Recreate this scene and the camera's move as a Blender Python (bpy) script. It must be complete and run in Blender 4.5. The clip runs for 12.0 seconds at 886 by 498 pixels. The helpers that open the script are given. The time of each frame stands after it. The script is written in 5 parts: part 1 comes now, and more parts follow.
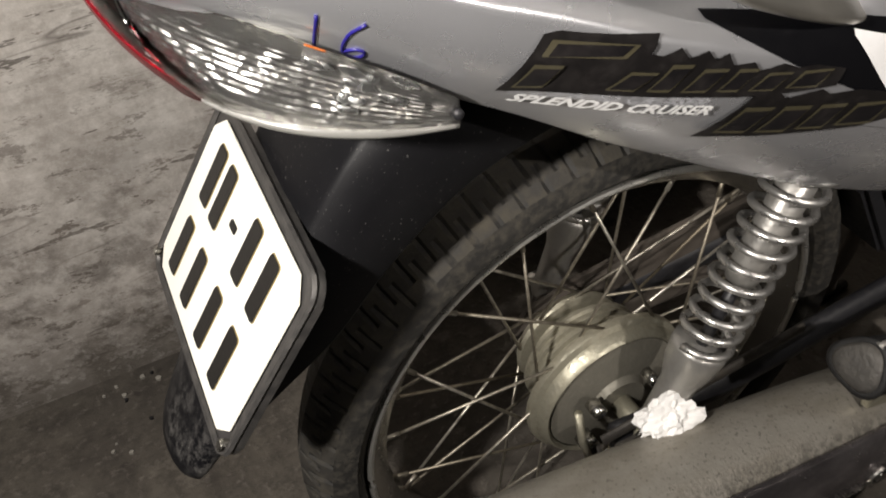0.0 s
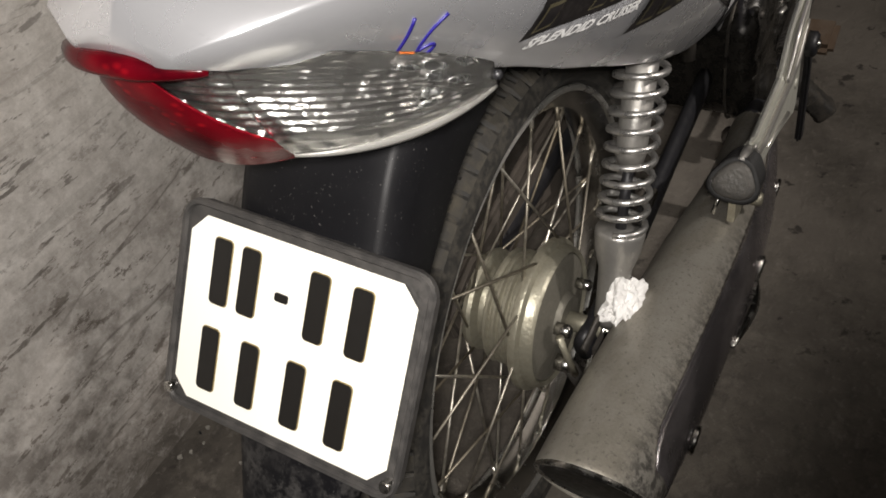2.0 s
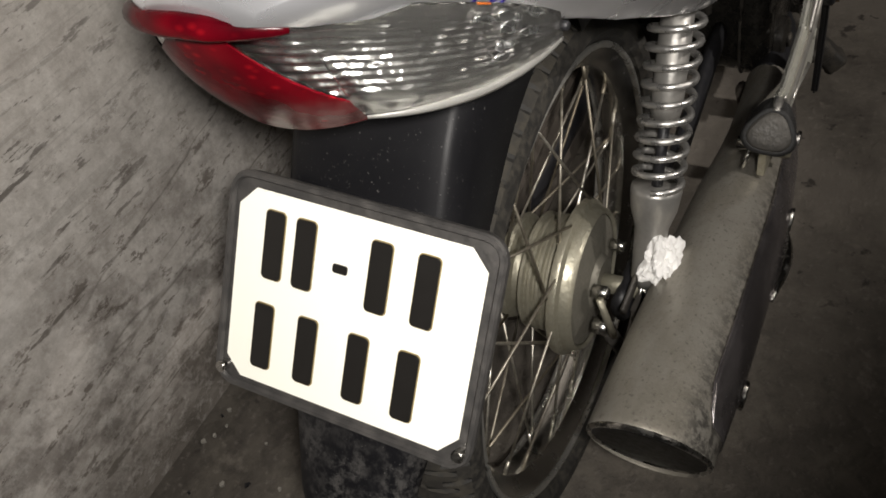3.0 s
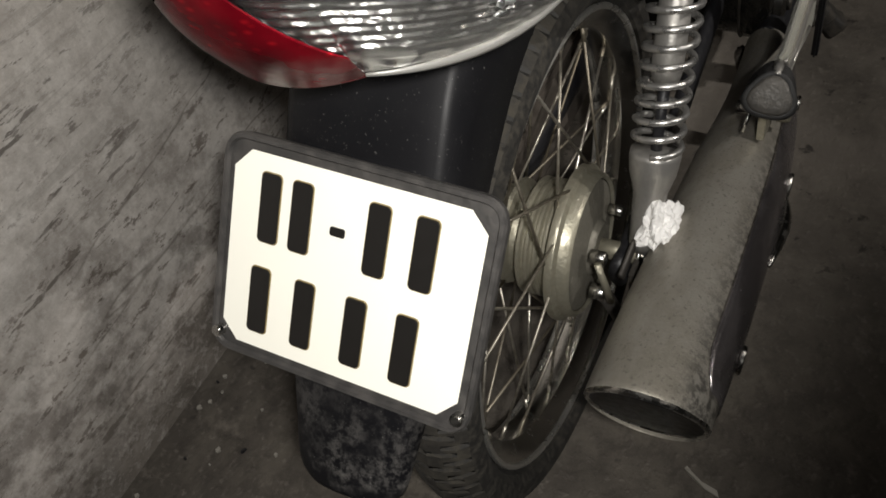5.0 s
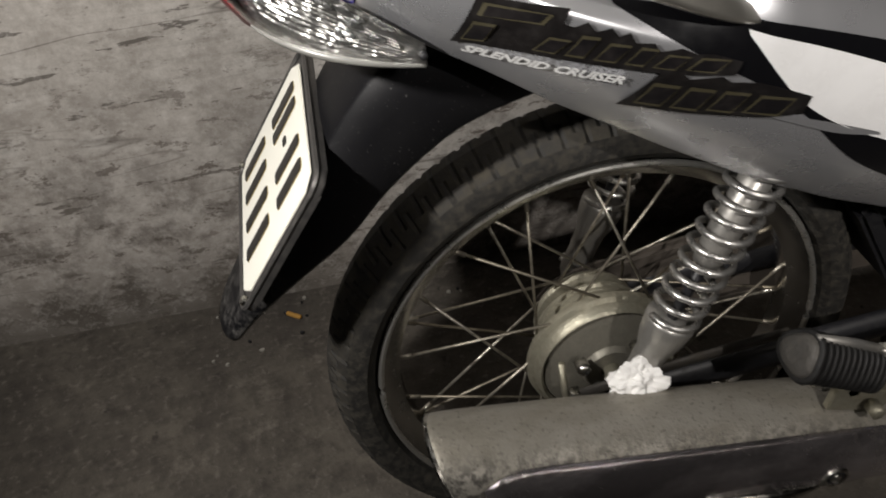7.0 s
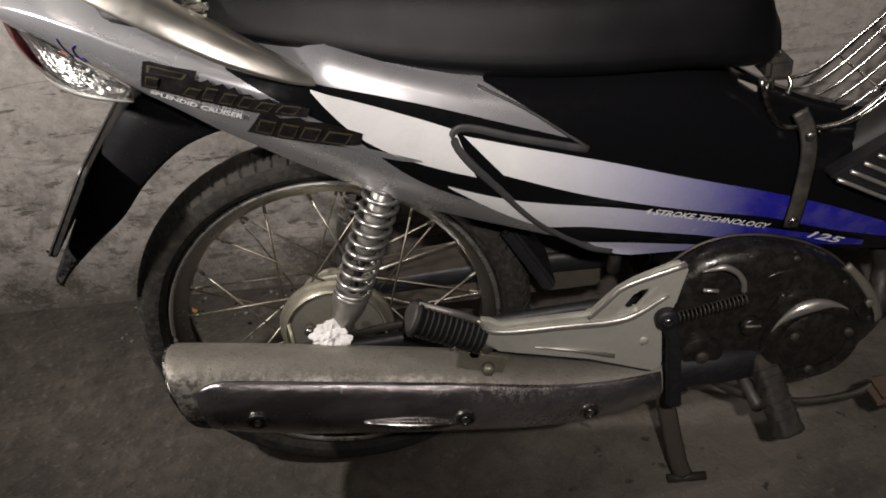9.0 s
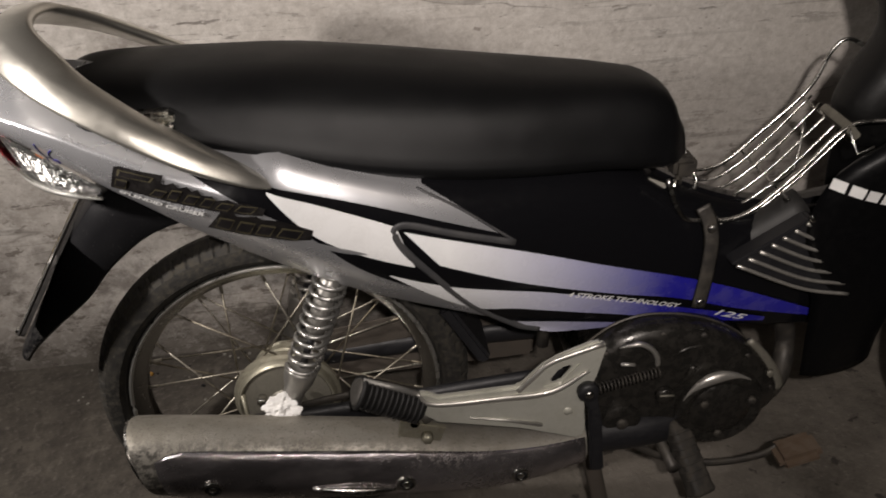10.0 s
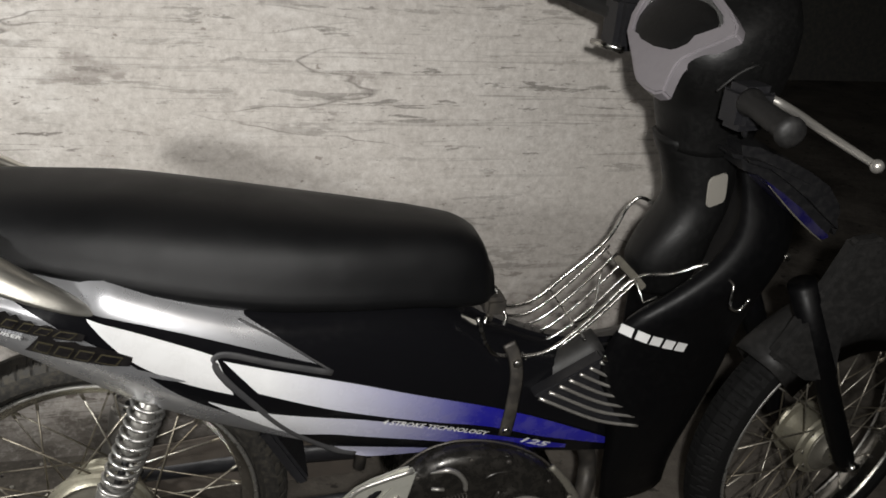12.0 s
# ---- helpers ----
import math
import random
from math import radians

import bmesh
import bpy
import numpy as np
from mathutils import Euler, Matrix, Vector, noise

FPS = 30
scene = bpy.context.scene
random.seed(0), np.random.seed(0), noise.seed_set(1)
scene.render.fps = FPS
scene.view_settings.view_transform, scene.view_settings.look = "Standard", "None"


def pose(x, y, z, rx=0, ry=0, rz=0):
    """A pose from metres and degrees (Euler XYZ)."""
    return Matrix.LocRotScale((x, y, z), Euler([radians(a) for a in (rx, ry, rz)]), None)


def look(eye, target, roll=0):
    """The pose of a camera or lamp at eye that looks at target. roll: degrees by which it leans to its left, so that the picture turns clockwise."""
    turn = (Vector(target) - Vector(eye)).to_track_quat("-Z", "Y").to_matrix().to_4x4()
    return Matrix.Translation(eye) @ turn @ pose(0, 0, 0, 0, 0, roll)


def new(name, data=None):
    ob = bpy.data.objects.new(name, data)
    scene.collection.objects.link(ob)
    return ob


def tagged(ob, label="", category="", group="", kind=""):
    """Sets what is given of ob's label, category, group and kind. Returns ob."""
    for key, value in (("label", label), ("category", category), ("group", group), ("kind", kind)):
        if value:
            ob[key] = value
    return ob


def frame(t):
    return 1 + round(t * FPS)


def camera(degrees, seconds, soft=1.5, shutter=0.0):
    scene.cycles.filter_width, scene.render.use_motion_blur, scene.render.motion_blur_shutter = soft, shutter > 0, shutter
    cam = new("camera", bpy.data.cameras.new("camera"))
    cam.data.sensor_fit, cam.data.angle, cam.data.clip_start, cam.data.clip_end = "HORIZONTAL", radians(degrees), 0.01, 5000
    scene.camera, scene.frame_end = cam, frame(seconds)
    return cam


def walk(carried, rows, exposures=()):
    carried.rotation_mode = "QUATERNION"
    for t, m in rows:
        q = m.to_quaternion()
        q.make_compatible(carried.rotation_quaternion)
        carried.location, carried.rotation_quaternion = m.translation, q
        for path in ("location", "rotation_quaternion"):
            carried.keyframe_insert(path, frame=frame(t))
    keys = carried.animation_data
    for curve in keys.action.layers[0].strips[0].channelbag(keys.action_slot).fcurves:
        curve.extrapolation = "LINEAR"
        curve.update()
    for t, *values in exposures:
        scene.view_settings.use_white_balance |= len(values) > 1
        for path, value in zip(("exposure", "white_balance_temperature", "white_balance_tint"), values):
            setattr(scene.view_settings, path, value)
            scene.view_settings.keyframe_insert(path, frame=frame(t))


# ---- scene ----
cam = camera(53.7, 12.0, soft=1.7, shutter=0.2)
PATH = [
    (0, (-0.336, -0.432, 0.963), (0.225, 0.903, -0.416), -5.1),
    (0.5, (-0.418, -0.481, 0.972), (0.319, 0.795, -0.381), -5.6),
    (1, (-0.48, -0.45, 0.979), (0.465, 0.702, -0.356), -8.2),
    (1.5, (-0.548, -0.361, 0.974), (0.557, 0.621, -0.372), -11.8),
    (2, (-0.562, -0.321, 0.985), (0.616, 0.561, -0.37), -12.7),
    (2.5, (-0.569, -0.295, 0.983), (0.609, 0.564, -0.386), -14.2),
    (3, (-0.581, -0.269, 0.978), (0.578, 0.56, -0.425), -14.5),
    (5, (-0.581, -0.264, 0.971), (0.534, 0.538, -0.483), -14.6),
    (5.5, (-0.576, -0.266, 0.967), (0.522, 0.544, -0.495), -13.2),
    (6, (-0.569, -0.313, 0.965), (0.41, 0.715, -0.444), -10.1),
    (6.5, (-0.407, -0.463, 0.999), (0.056, 0.955, -0.333), -5.2),
    (7, (-0.256, -0.634, 0.985), (-0.045, 0.891, -0.293), -5.4),
    (7.5, (-0.132, -0.803, 1.033), (-0.002, 0.772, -0.193), -4.7),
    (7.7, (-0.044, -0.853, 1.045), (0.07, 0.736, -0.163), -4.2),
    (9.3, (0.129, -1.051, 1.118), (0.169, 0.622, 0.022), -5.0),
    (9.5, (0.119, -1.058, 1.141), (0.177, 0.625, 0.062), -4.5),
    (10, (0.143, -1.101, 1.203), (0.304, 0.592, 0.151), -2.6),
    (10.5, (0.186, -1.153, 1.275), (0.481, 0.553, 0.274), -0.1),
    (11, (0.198, -1.189, 1.317), (0.641, 0.511, 0.362), 2.8),
    (11.5, (0.195, -1.192, 1.316), (0.688, 0.526, 0.419), 4.6),
    (12, (0.188, -1.154, 1.292), (0.676, 0.585, 0.433), 5.0),
]
EXPOSURES = [(0.0, 0.46, 6700, 12), (0.5, 0.26, 6680, 12), (1.0, 0.22, 6650, 12), (2.0, 0.33, 6620, 12), (3.0, 0.20, 6600, 11), (5.0, 0.05, 6500, 10), (6.0, 0.05, 6500, 10), (6.5, -0.10, 6500, 10), (7.5, 0.25, 6600, 13),
             (9.5, 0.09, 6700, 15), (10.0, 0.06, 6780, 15), (10.5, 0.22, 6850, 15), (11.0, 0.26, 6750, 13), (12.0, 0.47, 6300, 9)]
walk(cam, [(t, look(eye, target, roll)) for t, eye, target, roll in PATH], EXPOSURES)

# ---- light ----
world = bpy.data.worlds.new("world")
scene.world = world
world.use_nodes = True
world.node_tree.nodes["Background"].inputs["Color"].default_value = (0.75, 0.85, 1.0, 1)
world.node_tree.nodes["Background"].inputs["Strength"].default_value = 0.02


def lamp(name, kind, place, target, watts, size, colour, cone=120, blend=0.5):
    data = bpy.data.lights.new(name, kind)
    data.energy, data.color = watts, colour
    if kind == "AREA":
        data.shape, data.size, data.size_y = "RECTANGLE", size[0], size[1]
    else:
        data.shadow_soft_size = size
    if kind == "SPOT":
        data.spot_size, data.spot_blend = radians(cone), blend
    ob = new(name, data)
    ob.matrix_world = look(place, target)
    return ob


lamp("torch_lamp", "SPOT", (-0.65, -0.37, 1.08), (-0.31, 0.27, 0.57), 33, 0.025, (1.0, 0.97, 0.92), 92, 0.6)
lamp("hand_torch_lamp", "SPOT", (0.18, -1.27, 1.38), (0.72, 0.22, 0.74), 68, 0.02, (1.0, 0.955, 0.90), 82, 1.0)
# Unseen overhead fill, added for a little ambient light.
lamp("fill_lamp", "AREA", (1.1, -2.2, 2.55), (0.2, 0.0, 0.4), 4, (1.2, 0.08), (1.0, 0.92, 0.82))


# ---- materials ----
class Mat:
    def __init__(self, name, colour=(0.5, 0.5, 0.5), rough=0.5, metal=0.0, **more):
        self.m = bpy.data.materials.new(name)
        self.m.use_nodes = True
        self.t = self.m.node_tree
        self.b = self.t.nodes["Principled BSDF"]
        self.set("Base Color", (*colour, 1))
        self.set("Roughness", rough)
        self.set("Metallic", metal)
        for key, value in more.items():
            self.set(key.replace("_", " "), value)
        self.co = None

    def set(self, key, value):
        self.b.inputs[key].default_value = value

    def node(self, kind, **inputs):
        n = self.t.nodes.new(kind)
        for key, value in inputs.items():
            n.inputs[key.replace("_", " ")].default_value = value
        return n

    def link(self, a, b):
        self.t.links.new(a, b)

    def coords(self, scale=(1, 1, 1), turn=(0, 0, 0)):
        if self.co is None:
            self.co = self.t.nodes.new("ShaderNodeNewGeometry").outputs["Position"]
        n = self.t.nodes.new("ShaderNodeMapping")
        n.inputs["Scale"].default_value = scale
        n.inputs["Rotation"].default_value = turn
        self.link(self.co, n.inputs["Vector"])
        return n.outputs["Vector"]

    def noise(self, size, detail=4, rough=0.55, scale=(1, 1, 1), lo=0.35, hi=0.65, turn=(0, 0, 0), distort=0.0):
        n = self.node("ShaderNodeTexNoise", Scale=size, Detail=detail, Roughness=rough, Distortion=distort)
        self.link(self.coords(scale, turn), n.inputs["Vector"])
        r = self.node("ShaderNodeMapRange")
        r.inputs["From Min"].default_value, r.inputs["From Max"].default_value = lo, hi
        self.link(n.outputs["Fac"], r.inputs["Value"])
        return r.outputs["Result"]

    def mul(self, a, k):
        n = self.node("ShaderNodeMath")
        n.operation = "MULTIPLY"
        self.link(a, n.inputs[0])
        if isinstance(k, (int, float)):
            n.inputs[1].default_value = k
        else:
            self.link(k, n.inputs[1])
        return n.outputs[0]

    def mix(self, fac, a, b):
        n = self.t.nodes.new("ShaderNodeMix")
        n.data_type = "RGBA"
        if isinstance(fac, (int, float)):
            n.inputs[0].default_value = fac
        else:
            self.link(fac, n.inputs[0])
        for slot, value in ((6, a), (7, b)):
            if isinstance(value, tuple):
                n.inputs[slot].default_value = (*value, 1)
            else:
                self.link(value, n.inputs[slot])
        return n.outputs[2]

    def lines(self, size, width, scale, turn, detail=3):
        """Thin wandering lines where a noise crosses its middle value."""
        n = self.node("ShaderNodeTexNoise", Scale=size, Detail=detail, Roughness=0.45)
        self.link(self.coords(scale, turn), n.inputs["Vector"])
        d = self.node("ShaderNodeMath")
        d.operation, d.inputs[1].default_value = "SUBTRACT", 0.5
        self.link(n.outputs["Fac"], d.inputs[0])
        a = self.node("ShaderNodeMath")
        a.operation = "ABSOLUTE"
        self.link(d.outputs[0], a.inputs[0])
        r = self.node("ShaderNodeMapRange")
        r.inputs["From Min"].default_value, r.inputs["From Max"].default_value = width, 0.0
        self.link(a.outputs[0], r.inputs["Value"])
        return r.outputs["Result"]

    def along(self, axis, lo, hi):
        s = self.node("ShaderNodeSeparateXYZ")
        if self.co is None:
            self.co = self.t.nodes.new("ShaderNodeNewGeometry").outputs["Position"]
        self.link(self.co, s.inputs[0])
        r = self.node("ShaderNodeMapRange")
        r.inputs["From Min"].default_value, r.inputs["From Max"].default_value = lo, hi
        self.link(s.outputs[axis], r.inputs["Value"])
        return r.outputs["Result"]

    def colour(self, out):
        self.link(out, self.b.inputs["Base Color"])
        return self

    def rough(self, fac, lo, hi):
        r = self.node("ShaderNodeMapRange")
        r.inputs["To Min"].default_value, r.inputs["To Max"].default_value = lo, hi
        self.link(fac, r.inputs["Value"])
        self.link(r.outputs["Result"], self.b.inputs["Roughness"])
        return self

    def bump(self, fac, strength=0.3, distance=0.002):
        n = self.node("ShaderNodeBump", Strength=strength, Distance=distance)
        self.link(fac, n.inputs["Height"])
        if self.b.inputs["Normal"].is_linked:
            self.link(self.b.inputs["Normal"].links[0].from_socket, n.inputs["Normal"])
        self.link(n.outputs["Normal"], self.b.inputs["Normal"])
        return self


def concrete_wall():
    m = Mat("concrete_wall", rough=0.88)
    big = m.noise(1.3, 5, scale=(1, 1, 1.6))
    cloud = m.noise(8, 7, 0.6, lo=0.3, hi=0.7)
    side = m.along("X", -0.60, -0.10)
    spread = m.mul(m.noise(1.6, 3, scale=(0.6, 1, 2.6), lo=0.42, hi=0.60), side)
    patchy = m.noise(5, 4, scale=(0.6, 1, 1.6), lo=0.46, hi=0.56)
    dash = m.noise(13, 7, 0.66, scale=(0.50, 1, 3.6), lo=0.590, hi=0.610, distort=0.3, turn=(0, 0.03, 0))
    grit = m.noise(60, 8, 0.75, lo=0.38, hi=0.62)
    hair = m.noise(9, 7, 0.66, scale=(0.22, 1, 11), lo=0.575, hi=0.61, distort=0.5, turn=(0, -0.05, 0))
    scratch = m.lines(3.0, 0.0050, (0.30, 1, 3.2), (0, 0.10, 0), 2)
    crack = m.lines(2.3, 0.0040, (0.40, 1, 2.2), (0, -0.12, 0), 4)
    blot = m.noise(7.5, 6, 0.65, scale=(0.7, 1, 1.3), lo=0.60, hi=0.64)
    spots = m.noise(34, 4, 0.6, scale=(0.8, 1, 1.3), lo=0.655, hi=0.69)
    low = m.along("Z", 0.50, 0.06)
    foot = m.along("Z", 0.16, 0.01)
    chips = m.noise(24, 8, 0.75, scale=(0.7, 1, 1.5), lo=0.568, hi=0.59)
    c = m.mix(big, (0.56, 0.527, 0.488), (0.70, 0.668, 0.630))
    c = m.mix(m.mul(cloud, 0.30), c, (0.42, 0.385, 0.355))
    c = m.mix(m.mul(grit, 0.55), c, (0.33, 0.30, 0.27))
    c = m.mix(m.mul(m.noise(26, 9, 0.8, scale=(0.8, 1, 1.2), lo=0.50, hi=0.62), 0.35), c, (0.27, 0.24, 0.215))
    c = m.mix(m.mul(m.mul(dash, spread), 0.9), c, (0.21, 0.195, 0.175))
    c = m.mix(m.mul(m.mul(hair, spread), 0.6), c, (0.24, 0.22, 0.20))
    broken = m.noise(11, 5, 0.6, lo=0.50, hi=0.58)
    c = m.mix(m.mul(m.mul(m.mul(scratch, patchy), broken), 0.9), c, (0.15, 0.135, 0.12))
    mottle = m.noise(19, 7, 0.72, scale=(0.9, 1, 1.1), lo=0.47, hi=0.60)
    c = m.mix(m.mul(m.mul(mottle, m.along("X", 0.10, -0.30)), 0.45), c, (0.27, 0.243, 0.215))
    gouge = m.noise(21, 5, 0.62, scale=(0.45, 1, 2.2), lo=0.625, hi=0.645, turn=(0, 0.25, 0))
    c = m.mix(m.mul(m.mul(gouge, m.along("X", 0.25, -0.20)), 0.85), c, (0.105, 0.092, 0.080))
    pale = m.noise(9, 6, 0.7, scale=(0.7, 1, 1.2), lo=0.58, hi=0.66, turn=(0, 0.4, 0))
    c = m.mix(m.mul(pale, 0.35), c, (0.74, 0.715, 0.68))
    c = m.mix(m.mul(m.mul(crack, m.noise(2.2, 3, lo=0.48, hi=0.56)), 0.8), c, (0.14, 0.125, 0.11))
    c = m.mix(m.mul(m.mul(blot, patchy), 0.75), c, (0.23, 0.205, 0.185))
    c = m.mix(m.mul(spots, 0.65), c, (0.16, 0.13, 0.11))
    c = m.mix(m.mul(m.mul(chips, m.along("Z", 0.60, 0.28)), 0.88), c, (0.12, 0.10, 0.085))
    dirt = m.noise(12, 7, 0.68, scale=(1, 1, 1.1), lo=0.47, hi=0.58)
    # low and foot paint shade in towards the floor; dirt adds grime patches.
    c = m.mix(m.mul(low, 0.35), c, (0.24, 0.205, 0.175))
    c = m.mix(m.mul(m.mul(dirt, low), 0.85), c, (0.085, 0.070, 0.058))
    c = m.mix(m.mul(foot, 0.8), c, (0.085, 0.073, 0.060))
    tick = m.noise(70, 4, 0.6, scale=(0.55, 1, 1.5), lo=0.64, hi=0.68)
    c = m.mix(m.mul(tick, 0.55), c, (0.13, 0.115, 0.10))
    dust = m.noise(48, 6, 0.75, lo=0.50, hi=0.66)
    c = m.mix(m.mul(dust, 0.30), c, (0.70, 0.67, 0.63))
    m.colour(c).bump(cloud, 0.25, 0.004).bump(grit, 0.35, 0.0015).bump(dash, 0.25, 0.0015)
    return m.m


def concrete_floor():
    m = Mat("concrete_floor", rough=0.85)
    big, mid, fine = m.noise(3, 5), m.noise(17, 6, 0.65, lo=0.38, hi=0.62), m.noise(75, 4, lo=0.56, hi=0.68)
    c = m.mix(big, (0.065, 0.057, 0.047), (0.117, 0.103, 0.084))
    c = m.mix(m.mul(mid, 0.6), c, (0.042, 0.035, 0.030))
    c = m.mix(m.mul(m.noise(30, 3, lo=0.66, hi=0.72), 0.7), c, (0.025, 0.02, 0.018))
    c = m.mix(m.mul(fine, 0.45), c, (0.18, 0.16, 0.138))
    c = m.mix(m.mul(m.noise(38, 7, 0.72, lo=0.46, hi=0.62), 0.55), c, (0.030, 0.025, 0.021))
    c = m.mix(m.mul(m.noise(20, 6, 0.7, lo=0.58, hi=0.68), 0.45), c, (0.19, 0.168, 0.142))
    # worn is a paler ramp painted towards +x to offset torch falloff.
    worn = m.mul(m.along("X", 0.0, 0.7), m.noise(2.6, 6, 0.65, lo=0.36, hi=0.60))
    c = m.mix(m.mul(worn, 0.8), c, (0.20, 0.178, 0.152))
    oil = m.noise(23, 5, 0.6, lo=0.615, hi=0.66)
    c = m.mix(m.mul(m.mul(oil, m.along("X", 0.0, 0.35)), 0.8), c, (0.020, 0.016, 0.014))
    m.colour(c).bump(mid, 0.4, 0.004).bump(fine, 0.4, 0.002)
    return m.m


def plain(name, colour, rough, metal=0.0, dust=0.25, dusty=(0.20, 0.18, 0.15), size=30, grain=0.1, vary=0.25, **more):
    """Paint, plastic or metal with a thin uneven film of dust and a fine grain."""
    m = Mat(name, colour, rough, metal, **more)
    film = m.noise(size, 5, 0.6, lo=0.42, hi=0.68)
    m.colour(m.mix(m.mul(film, dust), tuple(colour), dusty))
    m.rough(film, rough, min(1.0, rough + vary))
    if grain:
        m.bump(m.noise(260, 3), grain, 0.0006)
    return m.m


def print_fade(name, white, blue, x0, x1):
    """A printed stripe that fades from white to blue along the machine."""
    m = Mat(name, white, 0.22, Coat_Weight=0.3)
    wash = m.noise(40, 4, lo=0.4, hi=0.7)
    m.colour(m.mix(m.mul(wash, 0.12), m.mix(m.along("X", x0, x1), white, blue), (0.3, 0.28, 0.25)))
    m.rough(wash, 0.2, 0.38)
    return m.m


def muffler_dust():
    m = Mat("dusty_muffler", (0.2, 0.19, 0.16), 0.45, 0.5)
    patch = m.noise(14, 7, 0.65, scale=(0.5, 1, 1), lo=0.40, hi=0.62)
    specks = m.noise(260, 4, 0.6, lo=0.58, hi=0.66)
    c = m.mix(patch, (0.35, 0.33, 0.29), (0.225, 0.207, 0.172))
    c = m.mix(m.mul(specks, 0.45), c, (0.055, 0.048, 0.040))
    burnt = m.mul(m.along("Y", -0.170, -0.190), m.noise(110, 6, 0.72, lo=0.44, hi=0.56))
    c = m.mix(m.mul(burnt, 0.75), c, (0.030, 0.027, 0.026))
    m.colour(c).rough(patch, 0.34, 0.58).bump(specks, 0.2, 0.0008).bump(m.noise(320, 3), 0.25, 0.0006)
    return m.m


def muffler_chrome():
    """Chrome that has gone blue-black with heat and flaked, with dust lying in the flakes."""
    m = Mat("scorched_chrome", (0.1, 0.1, 0.1), 0.25, 0.9)
    soot = m.noise(13, 7, 0.66, scale=(0.4, 1, 1), lo=0.40, hi=0.62)
    fleck = m.noise(150, 6, 0.72, lo=0.46, hi=0.60)
    band = m.noise(9, 6, 0.70, scale=(0.7, 0.9, 0.9), lo=0.46, hi=0.60)
    c = m.mix(m.mul(soot, 0.65), (0.66, 0.61, 0.62), (0.050, 0.045, 0.050))
    c = m.mix(m.mul(m.mul(fleck, band), 0.65), c, (0.17, 0.157, 0.13))
    m.colour(c).rough(m.mul(fleck, band), 0.17, 0.48).bump(fleck, 0.2, 0.0008)
    return m.m


def reflector_chrome():
    m = Mat("reflector_chrome", (0.44, 0.43, 0.42), 0.24, 0.97)
    w = m.node("ShaderNodeTexWave", Scale=34, Distortion=5.5, Detail=3)
    m.link(m.coords((1, 0.5, 1), (0.3, 0.4, 0.5)), w.inputs["Vector"])
    m.bump(w.outputs["Fac"], 0.17, 0.004).bump(m.noise(26, 3), 0.42, 0.010)
    return m.m


def mudguard_plastic():
    m = Mat("mudguard_plastic", (0.005, 0.005, 0.006), 0.45, Specular_IOR_Level=0.19)
    specks = m.noise(420, 3, 0.6, lo=0.66, hi=0.72)
    cake = m.noise(110, 6, 0.75, lo=0.44, hi=0.60)
    tip = m.mul(m.along("Z", 0.500, 0.425), m.noise(16, 4, 0.6, lo=0.42, hi=0.56))
    film = m.noise(9, 4, lo=0.4, hi=0.7)
    c = m.mix(m.mul(film, 0.10), (0.005, 0.005, 0.006), (0.035, 0.034, 0.034))
    c = m.mix(m.mul(specks, 0.5), c, (0.12, 0.115, 0.11))
    c = m.mix(m.mul(m.mul(cake, tip), 0.5), c, (0.15, 0.143, 0.135))
    m.colour(c).rough(film, 0.46, 0.62)
    return m.m


def red_plastic():
    """Deep red moulded plastic; glints of a faceted back are painted into its colour."""
    m = Mat("red_lens", (0.06, 0.001, 0.003), 0.24, 0, Specular_IOR_Level=0.10)
    facet = m.node("ShaderNodeTexVoronoi", Scale=95)
    m.link(m.coords((1, 1, 1.5)), facet.inputs["Vector"])
    spark = m.node("ShaderNodeMapRange")
    spark.inputs["From Min"].default_value, spark.inputs["From Max"].default_value = 0.30, 0.05
    m.link(facet.outputs["Distance"], spark.inputs["Value"])
    deep = m.noise(16, 3, lo=0.38, hi=0.62)
    c = m.mix(deep, (0.020, 0.0006, 0.002), (0.105, 0.0015, 0.005))
    m.colour(m.mix(m.mul(m.mul(spark.outputs["Result"], deep), 0.6), c, (0.30, 0.006, 0.010)))
    m.bump(facet.outputs["Distance"], 0.08, 0.002)
    return m.m


def spoke_wire():
    """Plated wire, each spoke dulled and browned to its own degree."""
    m = Mat("dull_spoke_wire", (0.4, 0.37, 0.31), 0.4, 0.9)
    own = m.t.nodes.new("ShaderNodeObjectInfo").outputs["Random"]
    film = m.noise(120, 4, 0.6, lo=0.40, hi=0.62)
    c = m.mix(own, (0.66, 0.63, 0.56), (0.22, 0.19, 0.14))
    m.colour(m.mix(m.mul(film, 0.5), c, (0.13, 0.11, 0.08))).rough(own, 0.30, 0.58)
    return m.m


def vinyl():
    m = Mat("seat_vinyl", (0.006, 0.006, 0.006), 0.42, Specular_IOR_Level=0.27)
    g = m.noise(900, 2)
    film = m.noise(7, 5, lo=0.35, hi=0.7)
    m.colour(m.mix(m.mul(film, 0.30), (0.0034, 0.0035, 0.0039), (0.009, 0.009, 0.0095)))
    m.rough(film, 0.40, 0.55).bump(g, 0.25, 0.0004).bump(m.noise(5, 2), 0.2, 0.006)
    return m.m


